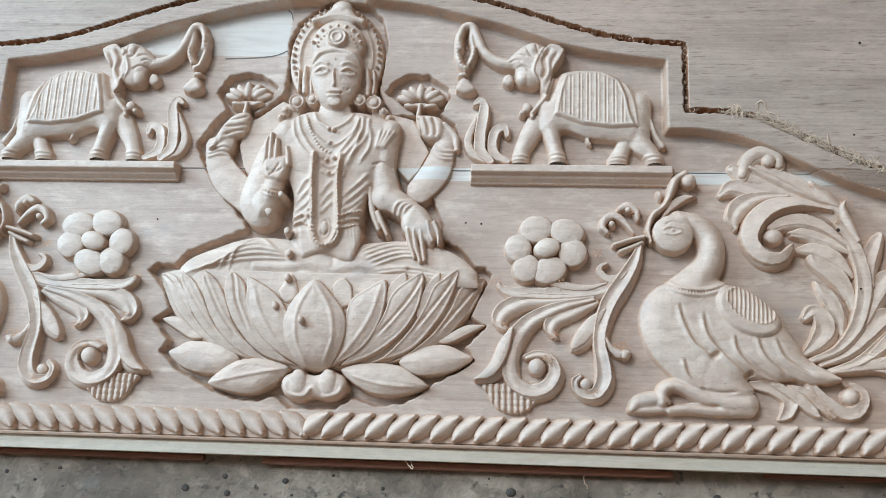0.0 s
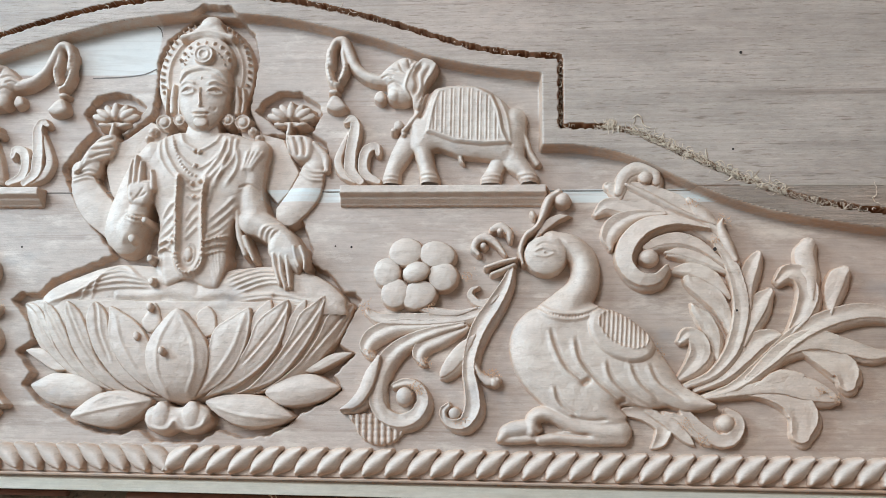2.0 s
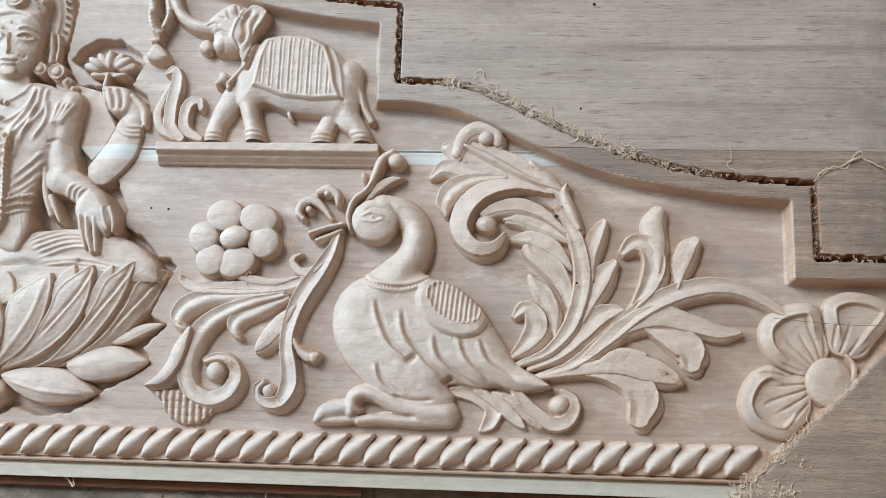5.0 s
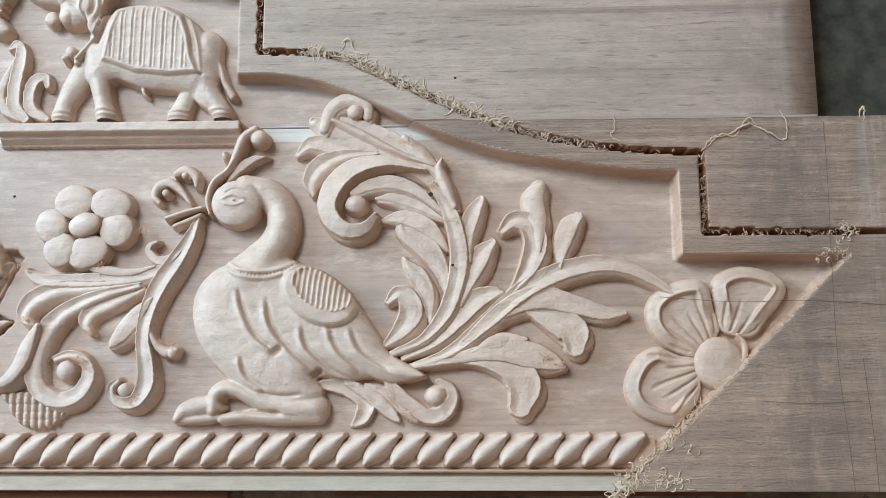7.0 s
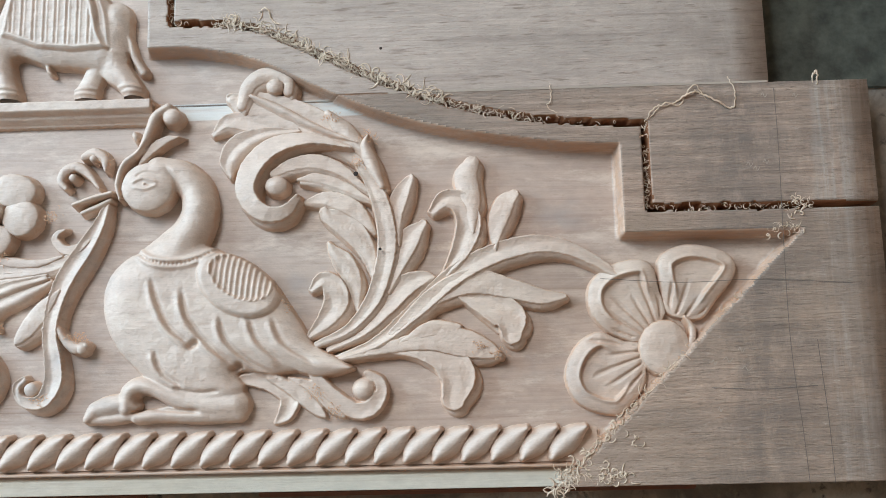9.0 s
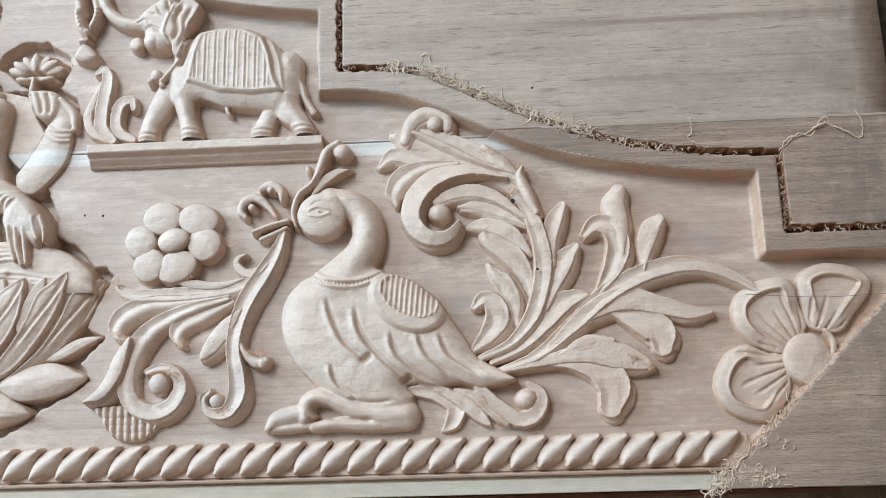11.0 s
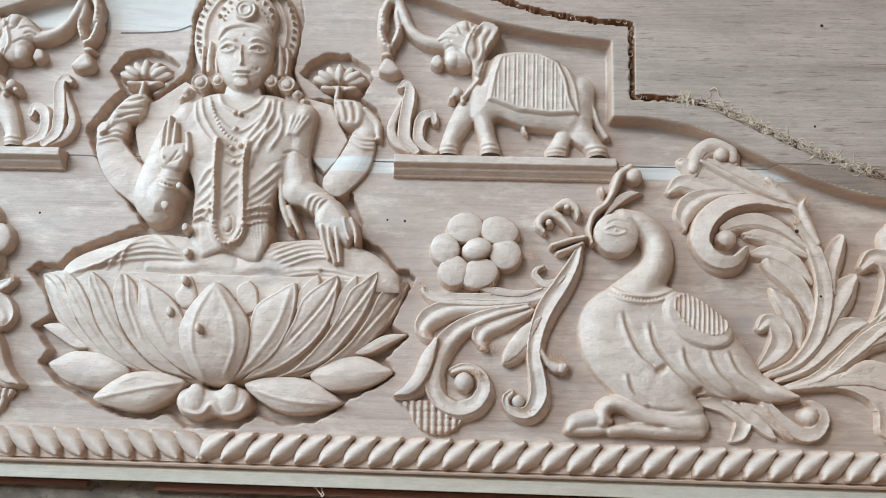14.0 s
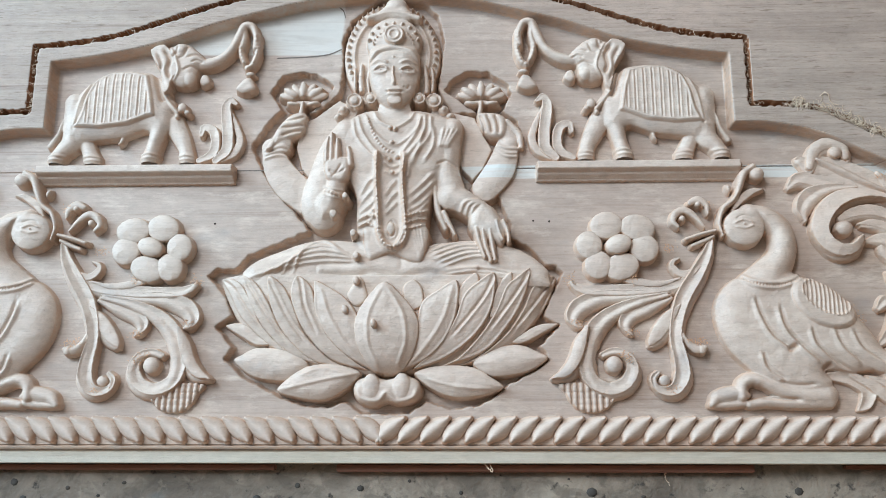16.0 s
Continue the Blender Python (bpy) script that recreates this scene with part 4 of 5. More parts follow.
    # ledge under the elephant, with a moulded front
    xa, xb = (182, 355)[0], (425, 350)[0]
    r = Relief(min(xa, xb) - 3, 326, max(xa, xb) + 3, 360, 0.9)
    r.area([(xa, 331), (xb, 331), (xb, 354), (xa, 354)], 20, 18.5, 3, 1.6, smooth=False)
    r.H = np.where(r.Y < 345, np.minimum(r.H, 5 + 15 * np.clip((r.Y - 333) / 11, 0, 1) - 1.6 * np.exp(-((r.Y - 340) / 1.2) ** 2)), r.H)
    part("ledge", r.mesh("ledge", flip=side < 0), panel, "carved ledge with a moulded front")


for side in (1, -1):
    flower(side)
    scroll(side)
    swan(side)
    plume(side)
    shell(side)
    elephant(side)

# ---------------------------------------------------------------- lotus throne and seated figure, sunk in their pocket
lotus = empty("lotus_relief", panel)
lotus["label"] = "carved open lotus with layered petals"
LOW = -15.0


def lotus_part(name, draw, pts, margin=6, label=""):
    a = np.array(pts, float)[:, :2]
    r = Relief(a[:, 0].min() - margin, a[:, 1].min() - margin, a[:, 0].max() + margin, a[:, 1].max() + margin, 1.0, LOW)
    draw(r)
    return part(name, r.mesh(name), lotus, label)


bowl = [(-196, 224), (-185, 185), (-162, 151), (-121, 123), (-74, 107), (-22, 99), (30, 99), (82, 106), (133, 122), (171, 150), (189, 180), (204, 221), (202, 289), (-190, 292)]


def bowl_form(r):
    r.area(bowl, 18, -9, 78)
    brim = np.interp(r.X[0], *zip((-195, 214), (-165, 217), (-118, 216), (-51, 215), (6, 214), (55, 214), (121, 215), (174, 220), (207, 217)))[None, :]
    r.H = np.where(r.Y > brim, LOW, r.H)


lotus_part("lotus_bowl", bowl_form, bowl)



def petal(pts, edge, h, bulge, ride=True, crease=0.0, ribs=()):
    """A petal within an outline: rises from edge to h at bulge mm inside, over the bowl if it rides on it; crease: a raised lip; ribs: lines along it."""
    def draw(r):
        if ride:
            under = Relief(r.xs[0], r.ys[0], r.xs[-1], r.ys[-1], 1.0, LOW)
            under.area(bowl, 18, -9, 78)
            base = under.H[:r.H.shape[0], :r.H.shape[1]]
            r.floor, r.H = 0.0, np.zeros(r.H.shape)
        r.area(pts, h, edge, bulge, wall=1.6)
        if crease:
            line = spline(pts, 7, True)
            d, _, _ = near(r.X, r.Y, np.vstack([line, line[:1]]))
            r.H += np.where(inside(r.X, r.Y, line), crease * np.exp(-((d - 2.0) / 1.7) ** 2), 0)
        for path, w, hh in ribs:
            r.line(path, w, hh)
        if ride:
            r.H = np.where(r.H > 0.05, np.maximum(base, -4) + r.H, LOW)
            r.floor = LOW
    return lotus_part("petal", draw, pts, 8)


# low row of broad petals
petal([(207, 159), (184, 160), (164, 150), (149, 137), (164, 135), (186, 146)], -2, 4, 8, False, 1.0)
petal([(-186, 158), (-164, 162), (-142, 148), (-126, 136), (-145, 133), (-165, 143)], -2, 4, 8, False, 1.0)
petal([(104, 113), (127, 130), (157, 136), (180, 128), (193, 119), (174, 104), (147, 97), (123, 97)], -2, 10, 17, False, 0.8)
petal([(-83, 112), (-108, 129), (-144, 133), (-163, 125), (-173, 116), (-154, 99), (-129, 92), (-100, 94)], -2, 10, 17, False, 0.8)
petal([(37, 102), (65, 111), (104, 110), (127, 98), (142, 84), (111, 73), (78, 73), (51, 86)], 0, 14, 17, False, 0.8,
      [([(49, 95), (86, 85), (135, 82)], 2.0, 1.6)])
petal([(-22, 102), (-46, 112), (-77, 113), (-100, 103), (-121, 82), (-98, 72), (-65, 69), (-39, 82)], 0, 14, 17, False, 0.8,
      [([(-29, 100), (-66, 93), (-113, 82)], 2.0, 1.8), ([(-42, 102), (-71, 106), (-95, 97)], 2.0, 1.4)])
# small tips behind, then the petals of the bowl from the outside to the front
petal([(-27, 213), (-19, 204), (-16, 185), (-30, 176), (-41, 189), (-35, 201)], 1, 4, 6)
petal([(37, 209), (48, 198), (48, 177), (31, 172), (24, 198)], 1, 4, 6, crease=0.6)
petal([(109, 217), (114, 204), (104, 177), (89, 177), (91, 200)], 1, 4, 6, crease=0.6)
petal([(150, 218), (152, 205), (139, 169), (124, 165), (134, 200)], 1, 4, 6, crease=0.6)
for pts, edge, h, crease in (
    ([(-193, 214), (-171, 210), (-155, 190), (-137, 154), (-102, 122), (-74, 111), (-125, 129), (-165, 165), (-181, 194)], 0.8, 3.0, 0.8),
    ([(-164, 214), (-147, 206), (-132, 184), (-113, 148), (-79, 117), (-54, 109), (-100, 119), (-135, 149), (-155, 182)], 1.0, 3.6, 0.7),
    ([(-134, 213), (-116, 204), (-102, 180), (-88, 147), (-58, 117), (-31, 106), (-79, 115), (-113, 145), (-130, 179)], 1.4, 4.4, 0.6),
    ([(-98, 214), (-81, 200), (-73, 172), (-59, 142), (-31, 116), (-13, 104), (-56, 115), (-88, 146), (-104, 179), (-106, 201)], 2.0, 5.5, 0.8),
    ([(203, 216), (184, 210), (173, 198), (162, 173), (141, 144), (104, 117), (68, 105), (139, 124), (177, 160), (196, 189)], 1.2, 3.6, 1.6),
    ([(173, 223), (156, 212), (143, 200), (133, 176), (116, 148), (86, 118), (51, 105), (114, 122), (148, 156), (168, 193)], 1.6, 4.6, 1.8),
    ([(132, 216), (110, 205), (94, 189), (85, 164), (65, 132), (35, 105), (74, 117), (109, 143), (129, 176)], 2.2, 6.0, 1.8)):
    mid = [pts[0]] + [((pts[k][0] + pts[-k][0]) / 2, (pts[k][1] + pts[-k][1]) / 2) for k in (1, 2, 3)]
    petal(pts, edge, h, 9, crease=crease, ribs=[(mid, 1.7, -2.0), ([(x + 4, y) for x, y in mid], 1.6, 1.2)])
petal([(-78, 208), (-60, 200), (-41, 187), (-25, 164), (-16, 126), (-3, 103), (-33, 115), (-59, 137), (-76, 167), (-79, 191)], 2.6, 8.0, 16, crease=1.2,
      ribs=[([(-70, 197), (-58, 163), (-34, 126), (-10, 106)], 2.4, 1.2)])
petal([(88, 207), (65, 196), (47, 182), (41, 160), (36, 127), (22, 103), (53, 116), (76, 139), (89, 173)], 3.0, 8.5, 16, crease=1.4,
      ribs=[([(83, 198), (71, 160), (49, 127), (27, 105)], 2.4, 1.2)])
petal([(4, 206), (-17, 187), (-30, 163), (-31, 142), (-24, 121), (-7, 101), (23, 101), (37, 118), (45, 142), (43, 164), (27, 187)], 5.0, 14, 26, crease=0.8,
      ribs=[([(3, 202), (-13, 168), (-14, 134), (-1, 103)], 2.6, 1.5), ([(5, 202), (25, 168), (29, 135), (17, 103)], 2.6, 1.5)])


def lotus_foot(r):
    r.area([(-33, 78), (-30, 93), (-13, 100), (7, 96), (26, 101), (44, 94), (48, 78), (38, 67), (21, 64), (7, 67), (-7, 62), (-24, 66)], 12, -2, 12)
    r.dome((-11, 86), 12, 17, 15, base=8)
    r.dome((24, 87), 12, 17, 15, base=8)
    r.line([(-29, 86), (-22, 72), (-3, 69), (7, 79), (19, 69), (37, 73), (44, 88)], 2.4, 2.4)


lotus_part("lotus_foot", lotus_foot, [(-37, 105), (51, 57)])
for c in (((-7, 154)), ((-41, 172)), ((-29, 206))):
    lotus_part("peg", lambda r: r.dome(c, 6, 8, 41 if c[1] < 165 else 31, 10, 15, 0.25), [c], 9, "small wooden peg")


def figure():
    """The seated figure, one plain carved form."""
    c0, c1 = ((-174, 205)), ((206, 592))
    r = Relief(c0[0], c0[1] - 4, c1[0], c1[1] + 10, 1.0, LOW)
    E = -6
    # the ground left standing between the rear arms and the shoulders
    r.area([(-106, 413), (-89, 420), (-59, 443), (-31, 432), (-44, 395), (-63, 351), (-83, 326), (-103, 348), (-112, 379)], -0.5, -0.5, 3, smooth=False)
    r.area([(60, 446), (81, 426), (110, 418), (120, 396), (132, 375), (120, 349), (106, 333), (91, 349), (74, 386), (53, 423)], -0.5, -0.5, 3, smooth=False)
    # halo with a beaded rim
    hc = ((6, 499))
    r.dome(hc, 62, 75, 2, 0, -4, 0.3)
    for k in range(34):
        a = radians(-38 + k * 256 / 33)
        r.dome((hc[0] + 55 * math.cos(a), hc[1] + 4 + 66 * math.sin(a)), 6.0, 2.9, 7.5, math.degrees(a), 0)
    ring = [(hc[0] + 47 * math.cos(radians(a)), hc[1] + 58 * math.sin(radians(a))) for a in range(-40, 221, 20)]
    r.line(ring, 2.4, 3.5, False)
    # crown
    r.area([(-28, 546), (-18, 553), (3, 570), (19, 570), (36, 550), (41, 545), (25, 539), (4, 542), (-14, 539)], 16, 2, 10)
    r.dome(((11, 563)), 16, 14, 17, base=3)
    r.stroke([(-23, 546, 6), (7, 553, 7), (39, 545, 6)], 17, dome=0.5)
    r.dome(((9, 514)), 36, 34, 22, 0, 6, 0.45)
    for k in range(9):
        a = radians(10 + k * 20)
        q = ((9, 509))
        r.dome((q[0] + 31 * math.cos(a), q[1] + 27 * math.sin(a)), 5, 4, 22, math.degrees(a), 10)
    for k in range(13):
        a = radians(6 + k * 14)
        q = ((9, 506))
        r.dome((q[0] + 25 * math.cos(a), q[1] + 20 * math.sin(a)), 3.2, 2.6, 25.5, math.degrees(a), 16)
    # head and face
    r.area([(-23, 483), (-20, 504), (10, 510), (38, 503), (43, 482), (42, 459), (36, 439), (23, 424), (11, 420), (-1, 424), (-15, 439), (-22, 460)], 28, 9, 24, soft=3)
    q = ((10, 517))
    r.dome(q, 14.5, 14.5, 27, base=22, power=0.2)
    for rad, hh in ((11, 2.2), (6, 2.0)):
        r.line([(q[0] + rad * math.cos(radians(a)), q[1] + rad * math.sin(radians(a))) for a in range(0, 361, 30)], 1.6, hh, False)
    r.line([(-20, 485), (-10, 495), (5, 500), (16, 500), (31, 495), (42, 484)], 2.6, 2.6, False)
    r.line([(-19, 482), (-8, 491), (5, 495), (16, 495), (30, 490), (40, 481)], 1.6, -1.4, False)
    for a, b, c in (((-18, 478), (-8, 482), (4, 478)), ((18, 478), (28, 481), (39, 477))):
        r.line([a, b, c], 1.8, 2.6)
    for e in (((-6, 470)), ((28, 469))):
        r.line([(e[0] - 11, e[1] - 1), (e[0], e[1] + 4.2), (e[0] + 11, e[1] - 1)], 1.5, 3.4)
        r.line([(e[0] - 9, e[1] - 2), (e[0], e[1] - 4.6), (e[0] + 9, e[1] - 2)], 1.3, 1.6)
        r.line([(e[0] - 8, e[1] + 0.5), (e[0], e[1] + 1.6), (e[0] + 8, e[1] + 0.5)], 1.5, -1.8)
        r.dome(e, 3.4, 3.0, 29, base=26)
        r.line([(e[0] - 10, e[1] - 8), (e[0], e[1] - 10), (e[0] + 10, e[1] - 8)], 4, -1.0)
    r.stroke([(10, 473, 2.2), (10, 463, 3.4), (11, 455, 5), (11, 451, 6)], 32.5, dome=0.6, soft=2)
    r.dome(((7, 450)), 2.6, 2.2, 31, base=28)
    r.dome(((15, 450)), 2.6, 2.2, 31, base=28)
    r.stroke([(10, 491, 1.5), (10, 486, 2.4), (10, 483, 1.6)], 30, dome=0.4)
    r.line([(3, 442), (7, 443), (11, 443), (16, 443), (20, 442)], 1.7, 2.2)
    r.line([(1, 442), (6, 440.5), (12, 440), (18, 440.5), (23, 442.5)], 1.0, -2.4)
    r.line([(3, 438), (12, 437), (20, 438)], 2.1, 2.8)
    r.line([(22, 448), (27, 445), (30, 450)], 1.3, -1.6)
    r.dome(((12, 430)), 12, 8, 28, base=23, soft=3)
    # ears, earrings and side locks
    for pts in ([(-31, 485, 4), (-32, 468, 5), (-31, 451, 5)], [(-22, 481, 3), (-23, 464, 4), (-21, 445, 3)], [(48, 482, 4), (50, 463, 5), (50, 448, 5)], [(56, 479, 4), (58, 464, 4), (57, 449, 4)], [(-39, 481, 3), (-39, 464, 4), (-38, 449, 3)]):
        r.stroke(pts, 9, dome=0.5)
    for c, w, hh in ((((-19, 439)), 10, 15), (((-39, 437)), 12, 12), (((41, 438)), 10, 15), (((59, 436)), 12, 12),
                     (((-53, 426)), 8, 10), (((-59, 418)), 7, 8), (((71, 425)), 8, 10), (((79, 417)), 7, 8)):
        r.dome(c, w, w * 0.95, hh, 0, hh - 5, 0.4)
        r.line([(c[0] + w * 0.55 * math.cos(radians(a)), c[1] + w * 0.55 * math.sin(radians(a))) for a in range(0, 361, 45)], 1.5, -3.2, False)
    r.stroke([(11, 430, 21), (11, 420, 24), (11, 406, 34)], 17, dome=0.4, soft=5)
    # rear arms and their lotus buds
    r.stroke([(-139, 378, 15), (-132, 354, 19), (-117, 332, 22), (-92, 310, 20)], 6, dome=0.5, soft=2)
    r.stroke([(-127, 380, 13), (-123, 397, 12), (-113, 412, 11), (-103, 417, 8)], 9, dome=0.5, soft=2)
    r.area([(-140, 392), (-130, 410), (-120, 419), (-101, 423), (-97, 408), (-103, 392), (-121, 384), (-136, 378)], 12, -4, 9, soft=2)
    for pts in ([(-126, 411), (-114, 412), (-100, 416)], [(-130, 402), (-115, 403), (-99, 406)], [(-128, 391), (-115, 396), (-103, 398)]):
        r.line(pts, 1.8, -3.6)
    r.stroke([(-143, 374, 5), (-135, 388, 6), (-130, 399, 5)], 11, dome=0.5)
    for k in (0, 8, 15):
        r.line([(x, y - k * 0.68) for x, y in ((-146, 374), (-125, 378), (-108, 369))], 1.8, 2.2, False)
    r.stroke([(154, 397, 11), (148, 375, 16), (139, 347, 20), (121, 323, 18)], 8, dome=0.5, soft=2)
    r.stroke([(153, 383, 12), (143, 401, 11), (131, 411, 9)], 10, dome=0.5, soft=2)
    r.area([(111, 419), (126, 422), (145, 417), (151, 402), (146, 386), (130, 385), (117, 395), (112, 406)], 13, -4, 9, soft=2)
    for pts in ([(115, 416), (119, 405), (122, 393)], [(123, 417), (128, 405), (130, 391)], [(133, 416), (137, 405), (138, 391)]):
        r.line(pts, 1.8, -3.6)
    r.stroke([(148, 408, 5), (162, 392, 6), (165, 374, 5)], 11, dome=0.5)
    for k in (0, 8, 15):
        r.line([(x, y - k * 0.68) for x, y in ((133, 382), (146, 373), (162, 373))], 1.8, 2.2, False)
    for c in (((-103, 438)), ((117, 436))):
        r.dome((c[0], c[1] - 2), 22, 6, 6, 0, -6, 0.5)
        for k in range(7):
            a = radians(160 - k * 23.3)
            r.dome((c[0] + 21 * math.cos(a), c[1] + 3 + 13 * math.sin(a)), 15, 6.6, (8 if k % 2 else 5.5) + 2 * math.sin(a), math.degrees(math.atan2(13 * math.sin(a), 21 * math.cos(a))), -3, 0.4)
        for s in (-1, 1):
            r.dome((c[0] + s * 13, c[1] - 3), 13, 5, 9, s * 8, -4)
        r.stroke([(c[0], c[1] - 2, 4), (c[0] - 2, c[1] - 16, 5)], 9, dome=0.5)
    # torso
    r.area([(-64, 383), (-56, 403), (-35, 419), (-12, 425), (10, 419), (37, 424), (61, 419), (86, 407), (94, 385), (82, 352), (71, 331), (60, 313), (53, 275), (50, 234), (-25, 234), (-34, 276), (-35, 311), (-48, 339), (-61, 357)], 20, 4, 26, soft=2)
    r.dome(((-17, 363)), 30, 26, 23, 0, 12, 0.5, soft=5)
    r.dome(((44, 362)), 30, 26, 23, 0, 12, 0.5, soft=5)
    # legs, crossed on the lotus
    r.area([(-169, 215), (-156, 232), (-126, 246), (-80, 260), (-26, 256), (15, 238), (61, 255), (115, 258), (161, 248), (191, 227), (197, 213), (187, 196), (82, 194), (-77, 194), (-158, 198)], 16, 4, 18)
    r.stroke([(-148, 220, 12), (-92, 238, 19), (-38, 241, 18), (15, 227, 14)], 18, dome=0.6, soft=3)
    r.stroke([(167, 218, 12), (121, 233, 17), (75, 237, 18), (29, 230, 14)], 17, dome=0.6, soft=3)
    r.stroke([(-72, 222, 8), (-40, 221, 11), (-10, 226, 12), (20, 220, 12), (52, 225, 11), (84, 219, 9), (110, 222, 6)], 16.5, dome=0.9, soft=9)
    for k in range(5):
        a, b, c, d = ((-158, 217), (-117, 232), (-71, 241), (-24, 238))
        o = k * 6.0
        r.line([(a[0] + o * 2.2, a[1] + o * 0.2 - 5), (b[0] + o, b[1] + o * 0.9 - 8), (c[0], c[1] + o * 1.1 - 10), (d[0] - o, d[1] + o * 0.6 - 8)], 2.0, 2.4)
    for k in range(6):
        a, b, c = ((50, 247), (82, 259), (115, 260))
        r.line([(a[0] + k * 4, a[1] - k * 4.6), (b[0] + k * 4, b[1] - k * 4.8), (c[0] + k * 2, c[1] - k * 4.8)], 1.7, 2.6)
    for k in range(3):
        a, b, c = ((75, 220), (115, 223), (167, 213))
        r.line([(a[0], a[1] - k * 5), (b[0], b[1] - k * 5), (c[0], c[1] - k * 3)], 1.6, 1.8)
    # robe falls between the knees
    r.area([(-25, 268), (-10, 274), (52, 275), (50, 233), (34, 228), (9, 238), (-17, 231)], 22, 12, 8)
    for k in range(4):
        a, b = ((33, 271), (44, 234))
        r.line([(a[0] + k * 4, a[1]), (b[0] + k * 2, b[1])], 1.2, 0.9)
    # necklaces
    for pts, w, hh in (
        ([(-13, 418), (-6, 405), (12, 397), (29, 406), (35, 417)], 2.2, 2.6), ([(-24, 415), (-17, 397), (-2, 380), (12, 374), (26, 381), (40, 397), (46, 414)], 2.0, 2.2),
        ([(-33, 413), (-27, 392), (-13, 370), (1, 358)], 2.0, 2.4), ([(-39, 409), (-34, 386), (-20, 366), (-5, 353)], 1.8, 2.0),
        ([(49, 413), (48, 392), (38, 374), (28, 360), (24, 342)], 2.6, 3.0), ([(56, 410), (55, 389), (45, 371), (33, 355), (29, 335)], 2.4, 2.6), ([(42, 414), (42, 398), (33, 381), (22, 365)], 2.4, 2.6)):
        r.line(pts, w, hh, False)
    r.beads([(-21, 411), (-12, 386), (0, 370), (12, 364)], 4.6, 2.0, 1.8)
    for c in (((7, 396)), ((13, 394)), ((9, 377)), ((7, 355)), ((16, 358)), ((10, 339))):
        r.dome(c, 4.5, 4.5, 25, base=20)
    # long garland with a pendant
    loop = [(-8, 362), (-8, 322), (-4, 276), (1, 255), (11, 247), (21, 254), (26, 275), (23, 321), (24, 361)]
    r.line(loop, 3.2, 5.8, False)
    r.beads(loop, 5.6, 2.6, 1.6)
    r.line([(-12, 292), (-7, 266), (-0, 248), (11, 241), (22, 247), (30, 266), (31, 292)], 2.0, 2.6, False)
    r.dome(((10, 269)), 6.5, 12, 26, base=21)
    r.line([(5, 276), (5, 262), (10, 257), (16, 262), (15, 276), (10, 281), (5, 276)], 1.6, 1.6, False)
    # folds of the cloth over the waist
    for pts in ([(-8, 335), (-19, 327), (-28, 312)], [(-7, 323), (-18, 312), (-29, 300)], [(-6, 310), (-17, 298), (-31, 289)], [(-7, 298), (-17, 287), (-30, 281)], [(-7, 288), (-18, 278), (-30, 272)],
                [(60, 340), (45, 324), (29, 309)], [(61, 330), (46, 313), (29, 298)], [(60, 319), (45, 301), (29, 290)], [(56, 307), (44, 293), (29, 283)], [(54, 295), (43, 286), (28, 278)],
                [(16, 330), (8, 321), (2, 310)], [(17, 316), (9, 307), (2, 296)], [(17, 302), (10, 295), (3, 287)],
                [(47, 395), (42, 370), (33, 346)], [(59, 398), (59, 373), (48, 352)]):
        r.line(pts, 2.4, 2.5)
    for pts in ([(-7, 363), (-8, 334), (-5, 298), (-5, 263), (6, 247), (17, 246), (28, 260), (26, 298), (23, 331), (25, 352)],):
        r.line(pts, 2.0, 2.6, False)
        r.beads(pts, 4.4, 2.0, 1.6)
    for pts in ([(2, 351), (10, 346), (20, 349)], [(3, 340), (11, 336), (20, 340)]):
        r.line(pts, 1.8, 2.4, False)
    for pts in ([(-30, 281), (-18, 285), (-9, 283)], [(-31, 273), (-18, 276), (-9, 271)], [(27, 282), (42, 289), (54, 292)], [(27, 274), (42, 281), (57, 283)], [(27, 267), (42, 272), (57, 276)]):
        r.line(pts, 1.8, 2.0, False)
        r.beads(pts, 4.4, 2.0, 1.8)
    # raised arm with open palm
    r.stroke([(-48, 399, 15), (-61, 374, 19), (-72, 340, 21), (-79, 304, 23), (-72, 291, 22)], 19, dome=0.6, soft=3)
    r.area([(-88, 294), (-86, 313), (-71, 324), (-45, 313), (-49, 294), (-59, 280), (-76, 276)], 24, E, 18, soft=2)
    r.stroke([(-61, 308, 13), (-58, 326, 14)], 25, dome=0.5, soft=2)
    r.area([(-73, 354), (-61, 360), (-42, 360), (-38, 344), (-45, 327), (-59, 325), (-71, 333)], 27, 12, 8, soft=2)
    for pts in ([(-69, 353, 6), (-69, 370, 6), (-67, 383, 4.5)], [(-63, 352, 6), (-63, 371, 6.2), (-63, 388, 4.8)], [(-56, 352, 6), (-56, 368, 6), (-56, 381, 4.5)], [(-40, 349, 6.5), (-41, 361, 6.2), (-43, 370, 4.8)]):
        r.stroke(pts, 27, dome=0.5)
    for k in (0, 6, 12):
        r.line([(x, y - k * 0.8) for x, y in ((-70, 322), (-57, 317), (-44, 319))], 1.8, 2.2, False)
    r.beads([(-71, 318), (-57, 311), (-47, 312)], 4.6, 2.2, 2.0)
    r.line([(-66, 342), (-56, 337), (-45, 343)], 1.6, -2.0)
    r.line([(-62, 332), (-54, 342), (-50, 349)], 1.4, -1.6)
    for c, rr in ((((-45, 309)), 5.5), (((-58, 287)), 6.5), (((-34, 263)), 6), (((-30, 236)), 6)):
        r.dome(c, rr, rr * 1.15, 29, 0, 20, 0.2)
